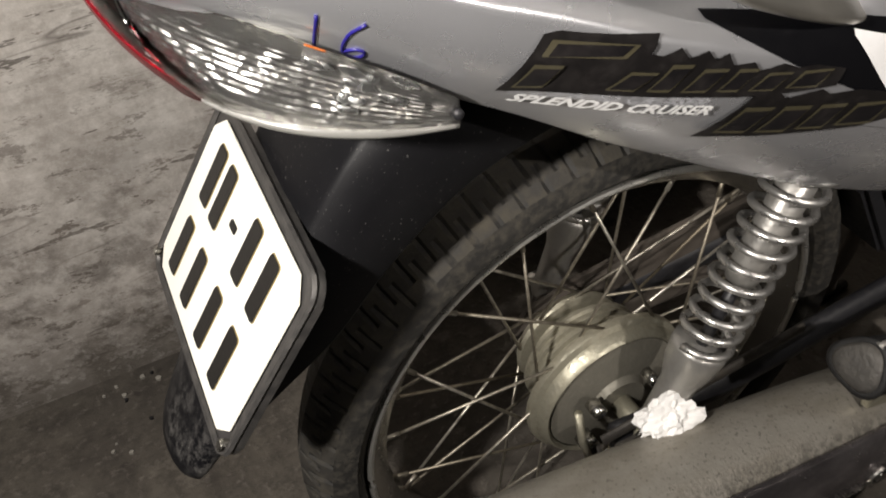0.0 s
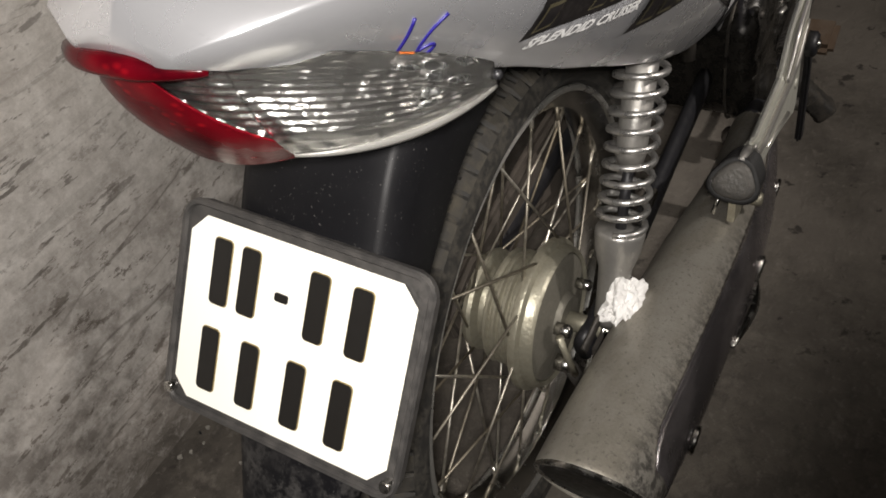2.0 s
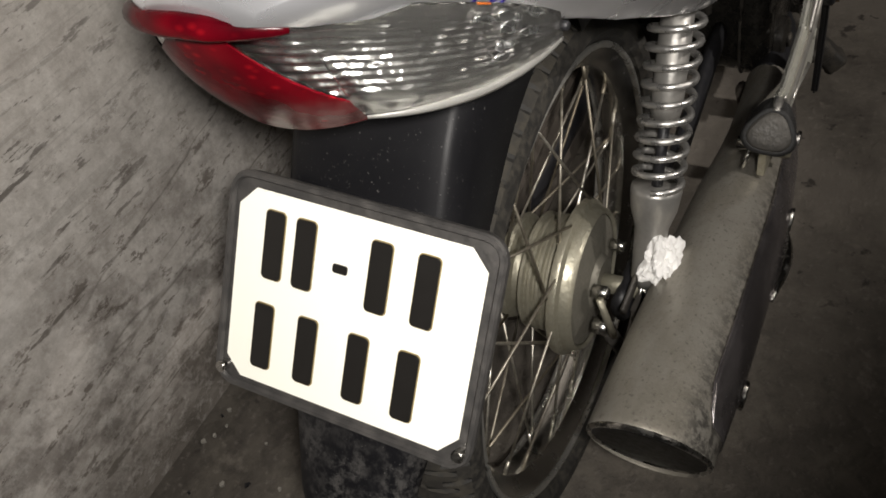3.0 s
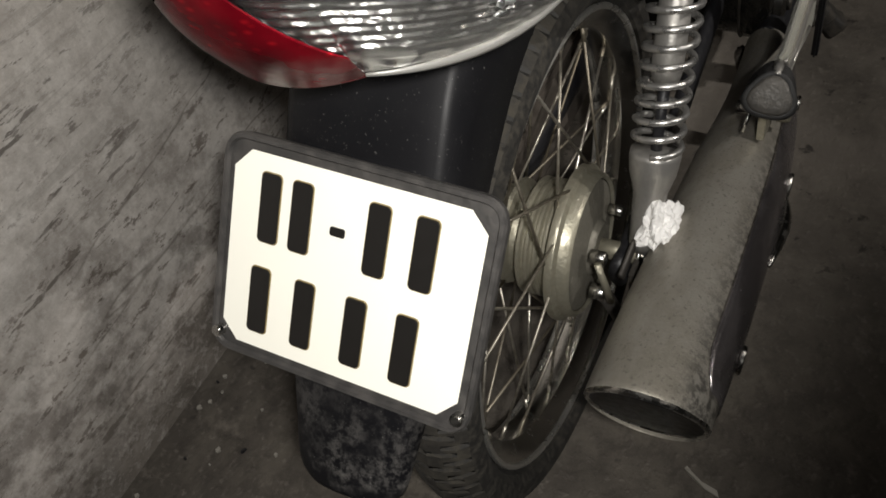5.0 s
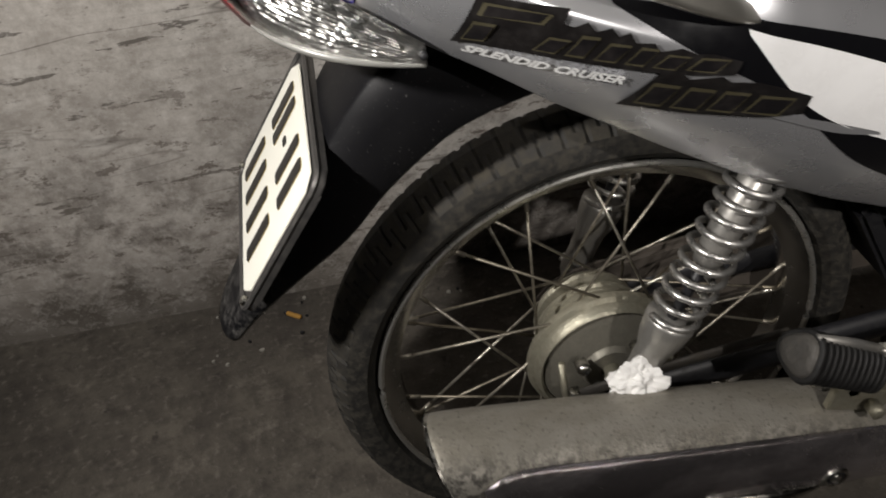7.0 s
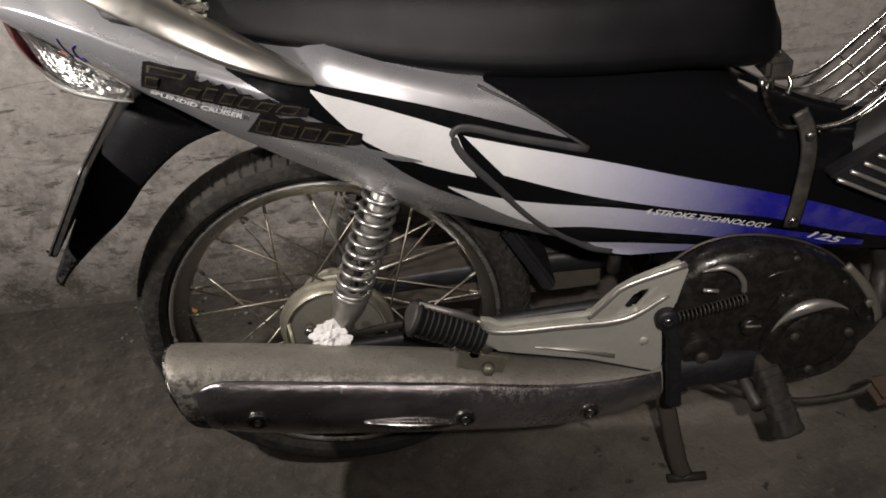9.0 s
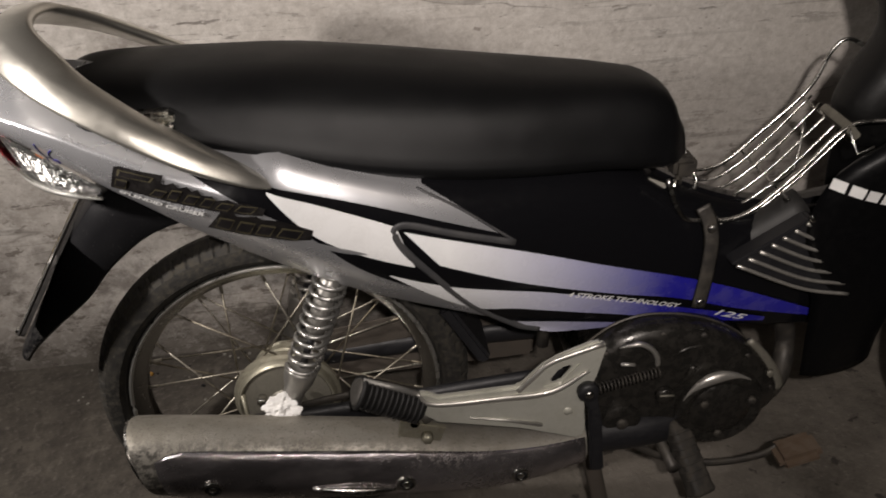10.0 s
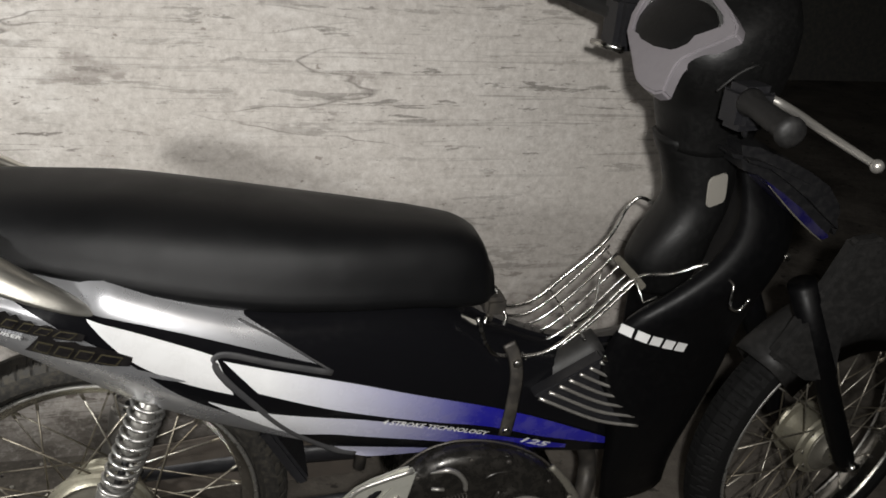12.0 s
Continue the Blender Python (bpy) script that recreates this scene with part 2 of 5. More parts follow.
WALL, FLOOR = concrete_wall(), concrete_floor()
DARKROOM = plain("assumed_dark_plaster", (0.10, 0.10, 0.095), 0.9, dust=0.5)
SILVER = plain("silver_paint", (0.63, 0.635, 0.66), 0.27, 0.74, 0.06, (0.36, 0.355, 0.35), 24, 0.0, 0.05, Coat_Weight=0.4)
RAIL = plain("rail_paint", (0.74, 0.715, 0.65), 0.29, 0.88, 0.25, (0.22, 0.195, 0.145), 20, 0.05, 0.18, Coat_Weight=0.2)
BLACK = plain("black_gloss_plastic", (0.0050, 0.0050, 0.006), 0.20, 0, 0.0, (0.04, 0.038, 0.036), 90, 0.0, 0.06, Specular_IOR_Level=0.33)
BLACK_FADED = plain("worn_black_plastic", (0.0028, 0.0028, 0.0032), 0.40, 0, 0.05, (0.02, 0.019, 0.018), 90, 0.05, 0.10, Specular_IOR_Level=0.16)
BLACK_DULL = plain("black_dull_plastic", (0.010, 0.010, 0.012), 0.45, 0, 0.08, (0.07, 0.066, 0.06), 160, 0.1, 0.12)
GREY_PLASTIC = plain("dark_grey_plastic", (0.0045, 0.0045, 0.0045), 0.46, 0, 0.1, (0.022, 0.021, 0.020), 120, 0.1, 0.1, Specular_IOR_Level=0.35)
NOSE_PAINT = plain("dark_grey_paint", (0.008, 0.008, 0.009), 0.45, 0.1, 0.15, (0.05, 0.048, 0.045), 90, 0.05, 0.1)
GREY_PAINT = plain("grey_paint", (0.016, 0.0157, 0.0153), 0.55, 0.1, 0.30, (0.055, 0.052, 0.05), 90, 0.05, 0.08)
DASH = plain("dash_silver", (0.30, 0.28, 0.30), 0.38, 0.35, 0.15, (0.2, 0.19, 0.18), 30, 0.08)
MUD = mudguard_plastic()
RUBBER = plain("tyre_rubber", (0.013, 0.012, 0.0105), 0.75, 0, 0.5, (0.075, 0.066, 0.050), 130, 0.3)
TREAD = plain("dusty_tread_rubber", (0.020, 0.018, 0.015), 0.8, 0, 0.5, (0.080, 0.070, 0.051), 45, 0.3)
DUSTY = plain("brown_dusty_metal", (0.060, 0.050, 0.041), 0.7, 0.1, 0.5, (0.09, 0.073, 0.058), 40, 0.2)
# Darker copy of the tyre rubber; shade on the front wheel is painted in.
SHADED_RUBBER = plain("shaded_front_rubber", (0.005, 0.005, 0.005), 0.75, 0, 0.08, (0.02, 0.018, 0.016), 160, 0.1, Specular_IOR_Level=0.25)
RIM = plain("rim_chrome", (0.60, 0.59, 0.56), 0.19, 1.0, 0.06, (0.20, 0.18, 0.14), 60, 0.0, 0.10)
LIP = plain("worn_rim_edge", (0.72, 0.71, 0.67), 0.27, 0.9, 0.25, (0.20, 0.18, 0.14), 60, 0.0, 0.2)
DRUM = plain("brake_panel_metal", (0.21, 0.198, 0.165), 0.5, 0.5, 0.4, (0.10, 0.092, 0.075), 70, 0.2)
PEG_RUBBER = plain("peg_rubber", (0.0065, 0.0063, 0.0063), 0.55, 0, 0.15, (0.04, 0.037, 0.033), 120, 0.15, 0.15)
CHROME = plain("worn_chrome", (0.62, 0.61, 0.58), 0.16, 1.0, 0.35, (0.16, 0.14, 0.11), 60, 0.05)
WIRE = spoke_wire()
SPRING = plain("spring_steel", (0.55, 0.54, 0.52), 0.26, 0.9, 0.25, (0.2, 0.19, 0.17), 90, 0.1)
ALU = plain("cast_aluminium", (0.38, 0.36, 0.285), 0.36, 0.7, 0.5, (0.17, 0.152, 0.11), 60, 0.3)
ALU_CLEAN = plain("painted_aluminium", (0.36, 0.35, 0.33), 0.32, 0.7, 0.35, (0.17, 0.155, 0.135), 40, 0.15)
ENGINE = plain("black_engine_case", (0.020, 0.0188, 0.017), 0.20, 0.40, 0.30, (0.070, 0.062, 0.052), 70, 0.12, 0.25)
CAST = plain("cream_cast_aluminium", (0.50, 0.495, 0.44), 0.40, 0.4, 0.35, (0.24, 0.23, 0.185), 35, 0.15)
BRIGHT_CAST = plain("worn_bright_casting", (0.58, 0.56, 0.52), 0.28, 0.8, 0.15, (0.2, 0.18, 0.15), 60, 0.1)
STEEL_DIRTY = plain("grimy_steel", (0.06, 0.055, 0.05), 0.5, 0.6, 0.6, (0.10, 0.088, 0.07), 50, 0.3)
FOOT_RUBBER = plain("brown_worn_rubber", (0.020, 0.0178, 0.015), 0.7, 0, 0.5, (0.075, 0.064, 0.050), 90, 0.3)
RUST = plain("rusty_dusty_steel", (0.11, 0.075, 0.050), 0.7, 0.2, 0.6, (0.15, 0.118, 0.09), 60, 0.35)
PEG_STEEL = plain("scuffed_peg_steel", (0.095, 0.09, 0.083), 0.48, 0.5, 0.5, (0.12, 0.11, 0.095), 120, 0.4)
MUFFLER, SCORCHED = muffler_dust(), muffler_chrome()
REFLECTOR = reflector_chrome()
VINYL = vinyl()
RED = red_plastic()
CLEAR = Mat("clear_lens", (0.96, 0.97, 0.96), 0.03, 0, Transmission_Weight=1.0, IOR=1.25).m
GLINT = plain("lamp_glint", (0.82, 0.82, 0.82), 0.22, 1.0, 0.1, (0.35, 0.34, 0.33), 60, 0.0)
LENS_RIM = Mat("frosted_lens_rim", (0.24, 0.235, 0.22), 0.3, 0, Transmission_Weight=0.3).m
AMBER = Mat("amber_bulb", (0.30, 0.075, 0.012), 0.3).m
PLATE_WHITE = Mat("plate_white", (0.93, 0.915, 0.82), 0.35, 0, Coat_Weight=0.4).m
PLATE_INK = plain("plate_black_paint", (0.012, 0.011, 0.010), 0.35, 0, 0.0, (0.25, 0.2, 0.1), 160, 0.05, 0.05)
FRAME_METAL = plain("plate_frame_metal", (0.075, 0.072, 0.070), 0.38, 0.5, 0.45, (0.14, 0.13, 0.12), 80, 0.2)
WHITE_PRINT = print_fade("white_print", (0.90, 0.90, 0.90), (0.90, 0.90, 0.90), 0.0, 1.0)
FADE_PRINT = print_fade("white_to_blue_print", (0.90, 0.905, 0.91), (0.018, 0.016, 0.29), 0.24, 0.56)
BLACK_PRINT = plain("black_print", (0.0050, 0.0050, 0.006), 0.20, 0, 0.0, (0.04, 0.038, 0.036), 90, 0.0, 0.06, Specular_IOR_Level=0.33)
LOGO_PRINT = plain("black_outline_print", (0.010, 0.009, 0.009), 0.30, 0, 0.1, (0.05, 0.04, 0.035), 80, 0.03)
LOGO_CORE = plain("charcoal_print", (0.012, 0.011, 0.012), 0.30, 0.2, 0.3, (0.035, 0.028, 0.025), 60, 0.05)
LOGO_LINE = plain("olive_outline_print", (0.075, 0.066, 0.040), 0.35, 0.2, 0.2, (0.10, 0.09, 0.06), 80, 0.0)
GOLD_EDGE = plain("worn_edge_paint", (0.30, 0.235, 0.11), 0.45, 0.2, 0.2)
GREY_TRIM = plain("grey_trim", (0.060, 0.060, 0.063), 0.45, 0.2, 0.1)
BLUE_INK = Mat("blue_marker", (0.012, 0.008, 0.14), 0.45).m
BLUE_PRINT = plain("dark_blue_print", (0.007, 0.006, 0.045), 0.22, 0, 0.1)
WHITE_TEXT = Mat("white_lettering", (0.78, 0.78, 0.77), 0.35).m
PAPER = Mat("white_tissue", (0.82, 0.81, 0.79), 0.9).m
PAPER_DIRTY = plain("grubby_paper", (0.27, 0.255, 0.225), 0.9)
FILTER = plain("filter_paper", (0.42, 0.22, 0.045), 0.8, 0, 0.3, (0.25, 0.16, 0.06), 200)
GLASS_DIAL = Mat("dial_cover", (0.75, 0.75, 0.73), 0.06, 0, Transmission_Weight=0.9, IOR=1.3).m
DIAL = plain("dial_face", (0.14, 0.135, 0.125), 0.5, 0, 0.7, (0.34, 0.30, 0.25), 50, 0)


# ---- shape helpers ----
def part(name, bm, material, parent, label=""):
    """Link a bmesh as one mesh object under a thing or a part."""
    bmesh.ops.recalc_face_normals(bm, faces=bm.faces)
    me = bpy.data.meshes.new(name)
    bm.to_mesh(me)
    bm.free()
    me.materials.append(material)
    ob = new(name, me)
    ob.parent = parent
    if label:
        tagged(ob, label)
    return ob


def thing(name, label, category, group="", kind=""):
    ob = new(name)
    return tagged(ob, label, category, group, kind)


def smooth(bm, angle=40):
    for f in bm.faces:
        f.smooth = True
    lim = radians(angle)
    for e in bm.edges:
        if len(e.link_faces) == 2 and e.calc_face_angle(0) > lim:
            e.smooth = False
    return bm


def loft(rings, caps=True, closed=True, into=None):
    """A skin over rings of equal length."""
    bm = into or bmesh.new()
    rows = [[bm.verts.new(p) for p in ring] for ring in rings]
    n = len(rows[0])
    for a, b in zip(rows, rows[1:]):
        for i in range(n if closed else n - 1):
            j = (i + 1) % n
            bm.faces.new((a[i], a[j], b[j], b[i]))
    if caps and closed:
        bm.faces.new(rows[0][::-1])
        bm.faces.new(rows[-1])
    return bm


def glide(points, n):
    """n points on a smooth curve through the given ones."""
    p = [Vector(q) for q in points]
    p = [2 * p[0] - p[1]] + p + [2 * p[-1] - p[-2]]
    out, spans = [], len(p) - 3
    for k in range(n):
        u = k / (n - 1) * spans
        i = min(int(u), spans - 1)
        f = u - i
        a, b, c, d = p[i:i + 4]
        out.append(0.5 * (2 * b + (c - a) * f + (2 * a - 5 * b + 4 * c - d) * f * f + (3 * b - a - 3 * c + d) * f ** 3))
    return out


def sweep(points, radius, sides=8, flat=1.0, up=(0, 0, 1), closed=False, into=None, caps=True):
    """A round or oval bar along points; radius: one number or one per point; flat: width across up / height along up."""
    pts = [Vector(p) for p in points]
    rad = radius if isinstance(radius, (list, tuple)) else [radius] * len(pts)
    rings, up = [], Vector(up)
    for k, p in enumerate(pts):
        if closed:
            way = pts[(k + 1) % len(pts)] - pts[k - 1]
        else:
            way = pts[min(k + 1, len(pts) - 1)] - pts[max(k - 1, 0)]
        way.normalize()
        side = way.cross(up)
        if side.length < 1e-3:
            side = way.cross(Vector((1, 0, 0)))
        side.normalize()
        top = side.cross(way)
        rings.append([p + rad[k] * (flat * math.cos(a) * side + math.sin(a) * top) for a in (2 * math.pi * i / sides for i in range(sides))])
    if closed:
        rings.append(rings[0])
        bm = loft(rings, False, True, into)
        bmesh.ops.remove_doubles(bm, verts=bm.verts, dist=1e-6)
        return smooth(bm)
    return smooth(loft(rings, caps, True, into), 50)


def revolve(profile, centre, axis="Y", n=64, turn=None, closed=False):
    """Turn a profile of (radius, offset along the axis) round an axis through centre."""
    c, rings = Vector(centre), []
    for k in range(n):
        a = 2 * math.pi * k / n
        ring = []
        for r, o in profile:
            if axis == "Y":
                v = Vector((r * math.cos(a), o, r * math.sin(a)))
            elif axis == "X":
                v = Vector((o, r * math.cos(a), r * math.sin(a)))
            else:
                v = Vector((r * math.cos(a), r * math.sin(a), o))
            ring.append(c + (turn @ v if turn else v))
        rings.append(ring)
    bm = bmesh.new()
    rows = [[bm.verts.new(p) for p in ring] for ring in rings]
    m = len(profile)
    for k in range(n):
        a, b = rows[k], rows[(k + 1) % n]
        for i in range(m if closed else m - 1):
            j = (i + 1) % m
            bm.faces.new((a[i], a[j], b[j], b[i]))
    bmesh.ops.remove_doubles(bm, verts=bm.verts, dist=1e-6)
    return smooth(bm, 35)


def plate_of(outline, y0, y1, bevel=0.0, hole=None):
    """A flat piece: an outline in x, z made thick from y0 to y1, with an optional hole of the outline's own kind."""
    bm = bmesh.new()
    loops = [outline] + ([hole] if hole else [])
    edges = []
    for loop in loops:
        vs = [bm.verts.new((x, y0, z)) for x, z in loop]
        edges += [bm.edges.new((vs[i], vs[(i + 1) % len(vs)])) for i in range(len(vs))]
    bmesh.ops.triangle_fill(bm, edges=edges, use_beauty=True, use_dissolve=False)
    made = bmesh.ops.extrude_face_region(bm, geom=bm.faces[:])
    bmesh.ops.translate(bm, verts=[v for v in made["geom"] if isinstance(v, bmesh.types.BMVert)], vec=(0, y1 - y0, 0))
    if bevel:
        bmesh.ops.recalc_face_normals(bm, faces=bm.faces)
        sharp = [e for e in bm.edges if len(e.link_faces) == 2 and e.calc_face_angle(0) > 0.6]
        bmesh.ops.bevel(bm, geom=sharp, offset=bevel, segments=2, affect="EDGES")
    return smooth(bm, 35)


def block(size, place, bevel=0.002, turn=None):
    bm = bmesh.new()
    bmesh.ops.create_cube(bm, size=1)
    bmesh.ops.scale(bm, vec=size, verts=bm.verts)
    if bevel:
        bmesh.ops.bevel(bm, geom=bm.edges[:], offset=bevel, segments=2, affect="EDGES")
    m = Matrix.Translation(place) @ (turn or Matrix())
    bmesh.ops.transform(bm, matrix=m, verts=bm.verts)
    return smooth(bm, 35)


def disc(place, way, radius, length, bevel=0.0015, sides=16):
    """A short bolt head or cap with rounded edge, standing from place along way."""
    way = Vector(way).normalized()
    p = Vector(place)
    pts = [p, p + way * (length - bevel), p + way * length]
    return sweep(pts, [radius, radius, radius - bevel], sides)


def curve_of(table):
    """A smooth lookup through rows of (x, a, b, ...)."""
    rows = np.array(table, float)

    def at(x):
        k = int(np.clip(np.searchsorted(rows[:, 0], x) - 1, 0, len(rows) - 2))
        f = min(max((x - rows[k, 0]) / (rows[k + 1, 0] - rows[k, 0]), 0.0), 1.0)
        p0, p1, p2, p3 = rows[max(k - 1, 0), 1:], rows[k, 1:], rows[k + 1, 1:], rows[min(k + 2, len(rows) - 1), 1:]
        v = 0.5 * (2 * p1 + (p2 - p0) * f + (2 * p0 - 5 * p1 + 4 * p2 - p3) * f * f + (3 * p1 - p0 - 3 * p2 + p3) * f ** 3)
        return [float(q) for q in v]

    return at


# ---- the setting ----
def slab(name, size, place, material, label):
    ob = part(name, block(size, place, 0), material, None, label)
    return tagged(ob, category=name.split("_")[0], kind="structure")


slab("floor", (11, 10, 0.2), (0, -1, -0.1), FLOOR, "dark stained concrete garage floor")
WALL_Y, WALL_END = 0.5, 1.34
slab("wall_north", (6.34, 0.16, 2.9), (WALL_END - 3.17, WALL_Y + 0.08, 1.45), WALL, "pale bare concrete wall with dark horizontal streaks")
# Outer walls and ceiling are assumed, dark to leave the space behind black.
slab("wall_far", (11, 0.2, 2.9), (0, 3.9, 1.45), DARKROOM, "added dark plaster wall standing in for the unlit space behind")
slab("wall_east", (0.2, 9.8, 2.9), (5.4, -1.1, 1.45), DARKROOM, "assumed dark plaster end wall out of view")
slab("wall_west", (0.2, 9.8, 2.9), (-5.1, -1.1, 1.45), DARKROOM, "assumed dark plaster end wall out of view")
slab("wall_south", (10.3, 0.2, 2.9), (0.15, -5.9, 1.45), DARKROOM, "assumed dark plaster wall out of view across the garage")
slab("ceiling", (11, 10, 0.15), (0, -1, 2.975), DARKROOM, "assumed dark plaster ceiling out of view")

# ---- the motorcycle ----
bike = thing("motorcycle", "silver, white and blue underbone motorcycle parked beside a concrete wall", "motorcycle")
REAR, FRONT, TYRE_R = Vector((-0.010, 0.010, 0.289)), Vector((1.285, 0.005, 0.289)), 0.291


def spot_on(centre, turn, r, a, o):
    return centre + turn @ Vector((r * math.cos(a), o, r * math.sin(a)))


def wheel(name, centre, steer, drum, label):
    """A wire wheel: rim with tyre, hub, spokes and nipples under it."""
    turn = Matrix.Rotation(radians(steer), 3, "Z")
    lip, bed = 0.2395, 0.2225
    rim = part(name, revolve([(lip, -0.027), (lip + 0.002, -0.0245), (lip - 0.001, -0.022), (0.2305, -0.0205), (bed, -0.010), (bed - 0.003, 0.0), (bed, 0.010),
                              (0.2305, 0.0205), (lip - 0.001, 0.022), (lip + 0.002, 0.0245), (lip, 0.027), (0.2335, 0.0245), (bed - 0.006, 0.012),
                              (bed - 0.008, 0.0), (bed - 0.006, -0.012), (0.2335, -0.0245)], centre, n=192, turn=turn, closed=True), RIM, bike, label)
    for o in (-0.0275, 0.0275):
        part("rim_lip", sweep([spot_on(centre, turn, 0.2385, 2 * math.pi * k / 128, o) for k in range(128)], 0.0033, 8, closed=True), LIP, rim, "worn bright rolled edge of the rim")
    # tyre with cut tread
    prof = [(0.2365, -0.0185), (0.2428, -0.0215), (0.2462, -0.0315), (0.254, -0.037), (0.264, -0.0380), (0.275, -0.0345), (0.283, -0.026), (0.2885, -0.014), (TYRE_R, 0.0),
            (0.2885, 0.014), (0.283, 0.026), (0.275, 0.0345), (0.264, 0.0380), (0.254, 0.037), (0.2462, 0.0315), (0.2428, 0.0215), (0.2365, 0.0185)]
    n = 560

    def grooved(k, i):
        return 6 <= i <= 10 and i != 8 and (k + 3 * abs(i - 8)) % 7 == 0

    for name_, lo_i, hi_i, stuff, words in (("tyre", 0, 5, None, "worn dusty black rubber tyre"), ("tyre_wall", 11, 16, None, ""), ("tread", 5, 11, TREAD, "dusty tread with slanted grooves"), ("tread_groove", 5, 11, RUBBER, "")):
        bm, rows = bmesh.new(), []
        for k in range(n):
            a = 2 * math.pi * k / n
            row = []
            for i in range(lo_i, hi_i + 1):
                r, o = prof[i]
                cut = 0.0045 if grooved(k, i) else 0.0
                inward = Vector((0.262 - r, -o)).normalized() * cut
                row.append(bm.verts.new(spot_on(centre, turn, r + inward.x, a, o + inward.y)))
            rows.append(row)
        for k in range(n):
            for i in range(hi_i - lo_i):
                cut = any(grooved(q % n, i + lo_i + p) for q in (k, k + 1) for p in (0, 1))
                if stuff and cut == (name_ == "tread"):
                    continue
                bm.faces.new((rows[k][i], rows[k][i + 1], rows[(k + 1) % n][i + 1], rows[(k + 1) % n][i]))
        bmesh.ops.delete(bm, geom=[v for v in bm.verts if not v.link_faces], context="VERTS")
        part(name_, smooth(bm, 16 if stuff else 25), (stuff or RUBBER) if drum else SHADED_RUBBER, rim, words)
    # hub: drum side at -y, ribbed barrel, small flange
    hub = [(0.0, 0.052), (0.028, 0.052), (0.030, 0.042), (0.055, 0.040), (0.058, 0.034), (0.056, 0.030), (0.046, 0.026), (0.044, 0.018)]
    if drum:
        for k in range(4):
            o = 0.014 - 0.009 * k
            hub += [(0.060, o), (0.063, o - 0.002), (0.063, o - 0.005), (0.060, o - 0.007)]
        hub += [(0.066, -0.022), (0.083, -0.026), (0.084, -0.030), (0.083, -0.034), (0.078, -0.037), (0.076, -0.046), (0.073, -0.049), (0.070, -0.046)]
    else:
        hub += [(0.040, 0.0), (0.042, -0.016), (0.060, -0.022), (0.066, -0.026), (0.064, -0.032), (0.055, -0.036), (0.052, -0.044), (0.048, -0.045)]
    part("hub", revolve(hub, centre, n=64, turn=turn), ALU, rim, "dusty ribbed cast aluminium hub")
    plate_r = 0.0705 if drum else 0.0485
    part("brake_panel", revolve([(plate_r, -0.042), (plate_r - 0.002, -0.046), (plate_r * 0.8, -0.048), (0.030, -0.052), (0.026, -0.058), (0.012, -0.058), (0.0, -0.058)], centre, n=48, turn=turn), DRUM, rim, "grimy dark brake drum panel")
    part("axle", sweep([spot_on(centre, turn, 0, 0, -0.050), spot_on(centre, turn, 0, 0, -0.098)], 0.0105, 14), ALU, rim)
    part("axle_nut", sweep([spot_on(centre, turn, 0, 0, -0.098), spot_on(centre, turn, 0, 0, -0.112)], 0.0125, 6), CHROME, rim)
    for side, fr, off in ((-1, 0.0785 if drum else 0.060, -0.030), (1, 0.052, 0.037)):
        for k in range(9):
            for d in (-1, 1):
                a = radians(40 * k + (10 if d > 0 else -6) + (20 if side > 0 else 0))
                b = a + radians(d * (44 if side < 0 else 52))
                h = spot_on(centre, turn, fr, a, off + d * side * 0.003)
                r = spot_on(centre, turn, bed - 0.004, b, side * 0.004)
                part("spoke", sweep([h, r], 0.0016, 6), WIRE, rim)
                part("spoke_nipple", sweep([r.lerp(h, 0.10), r], 0.0024, 6), WIRE, rim)
        for k in range(9):
            a = radians(40 * k + 20 + (20 if side > 0 else 0))
            p = spot_on(centre, turn, fr - 0.006, a, off - side * -0.003)
            part("rivet", disc(p, turn @ Vector((0, side, 0)), 0.0045, 0.005, 0.0012, 8), RIM, rim)
    return rim


wheel("rear_wheel", REAR, 0, True, "dull chromed wire-spoked rear rim")

# --- body shell: half width, lower edge and crown along x ---
SHELL = curve_of([(-0.338, 0.799, 0.815, 0.034), (-0.321, 0.790, 0.836, 0.064), (-0.28, 0.772, 0.850, 0.089), (-0.23, 0.744, 0.850, 0.108), (-0.18, 0.709, 0.842, 0.122),
                  (-0.09, 0.655, 0.824, 0.143), (0.02, 0.592, 0.795, 0.157), (0.12, 0.540, 0.758, 0.161), (0.20, 0.505, 0.728, 0.157), (0.30, 0.462, 0.705, 0.142),
                  (0.40, 0.418, 0.690, 0.122), (0.50, 0.395, 0.660, 0.102), (0.60, 0.378, 0.600, 0.084), (0.70, 0.362, 0.560, 0.074), (0.80, 0.350, 0.548, 0.070), (0.88, 0.345, 0.56, 0.068)])


def shell_y(x, z):
    """Outward reach of the body at x and z, as a positive number."""
    lo, hi, w = SHELL(x)
    s = (z - lo) / (hi - lo)
    s = min(max(s, 0.0), 1.0)
    if s < 0.5:
        return w * (0.72 + 0.28 * (1 - ((0.5 - s) / 0.5) ** 2))
    crease = min(max((0.04 - x) / 0.12, 0.0), 1.0)  # the tail carries a soft crease with a slanted deck above it
    up = (s - 0.5) / 0.5
    return w * ((1 - crease) * max(1 - up ** 3.0, 0.0) ** (1 / 2.4) + crease * max(1 - up ** 1.22, 0.0) ** 0.86)


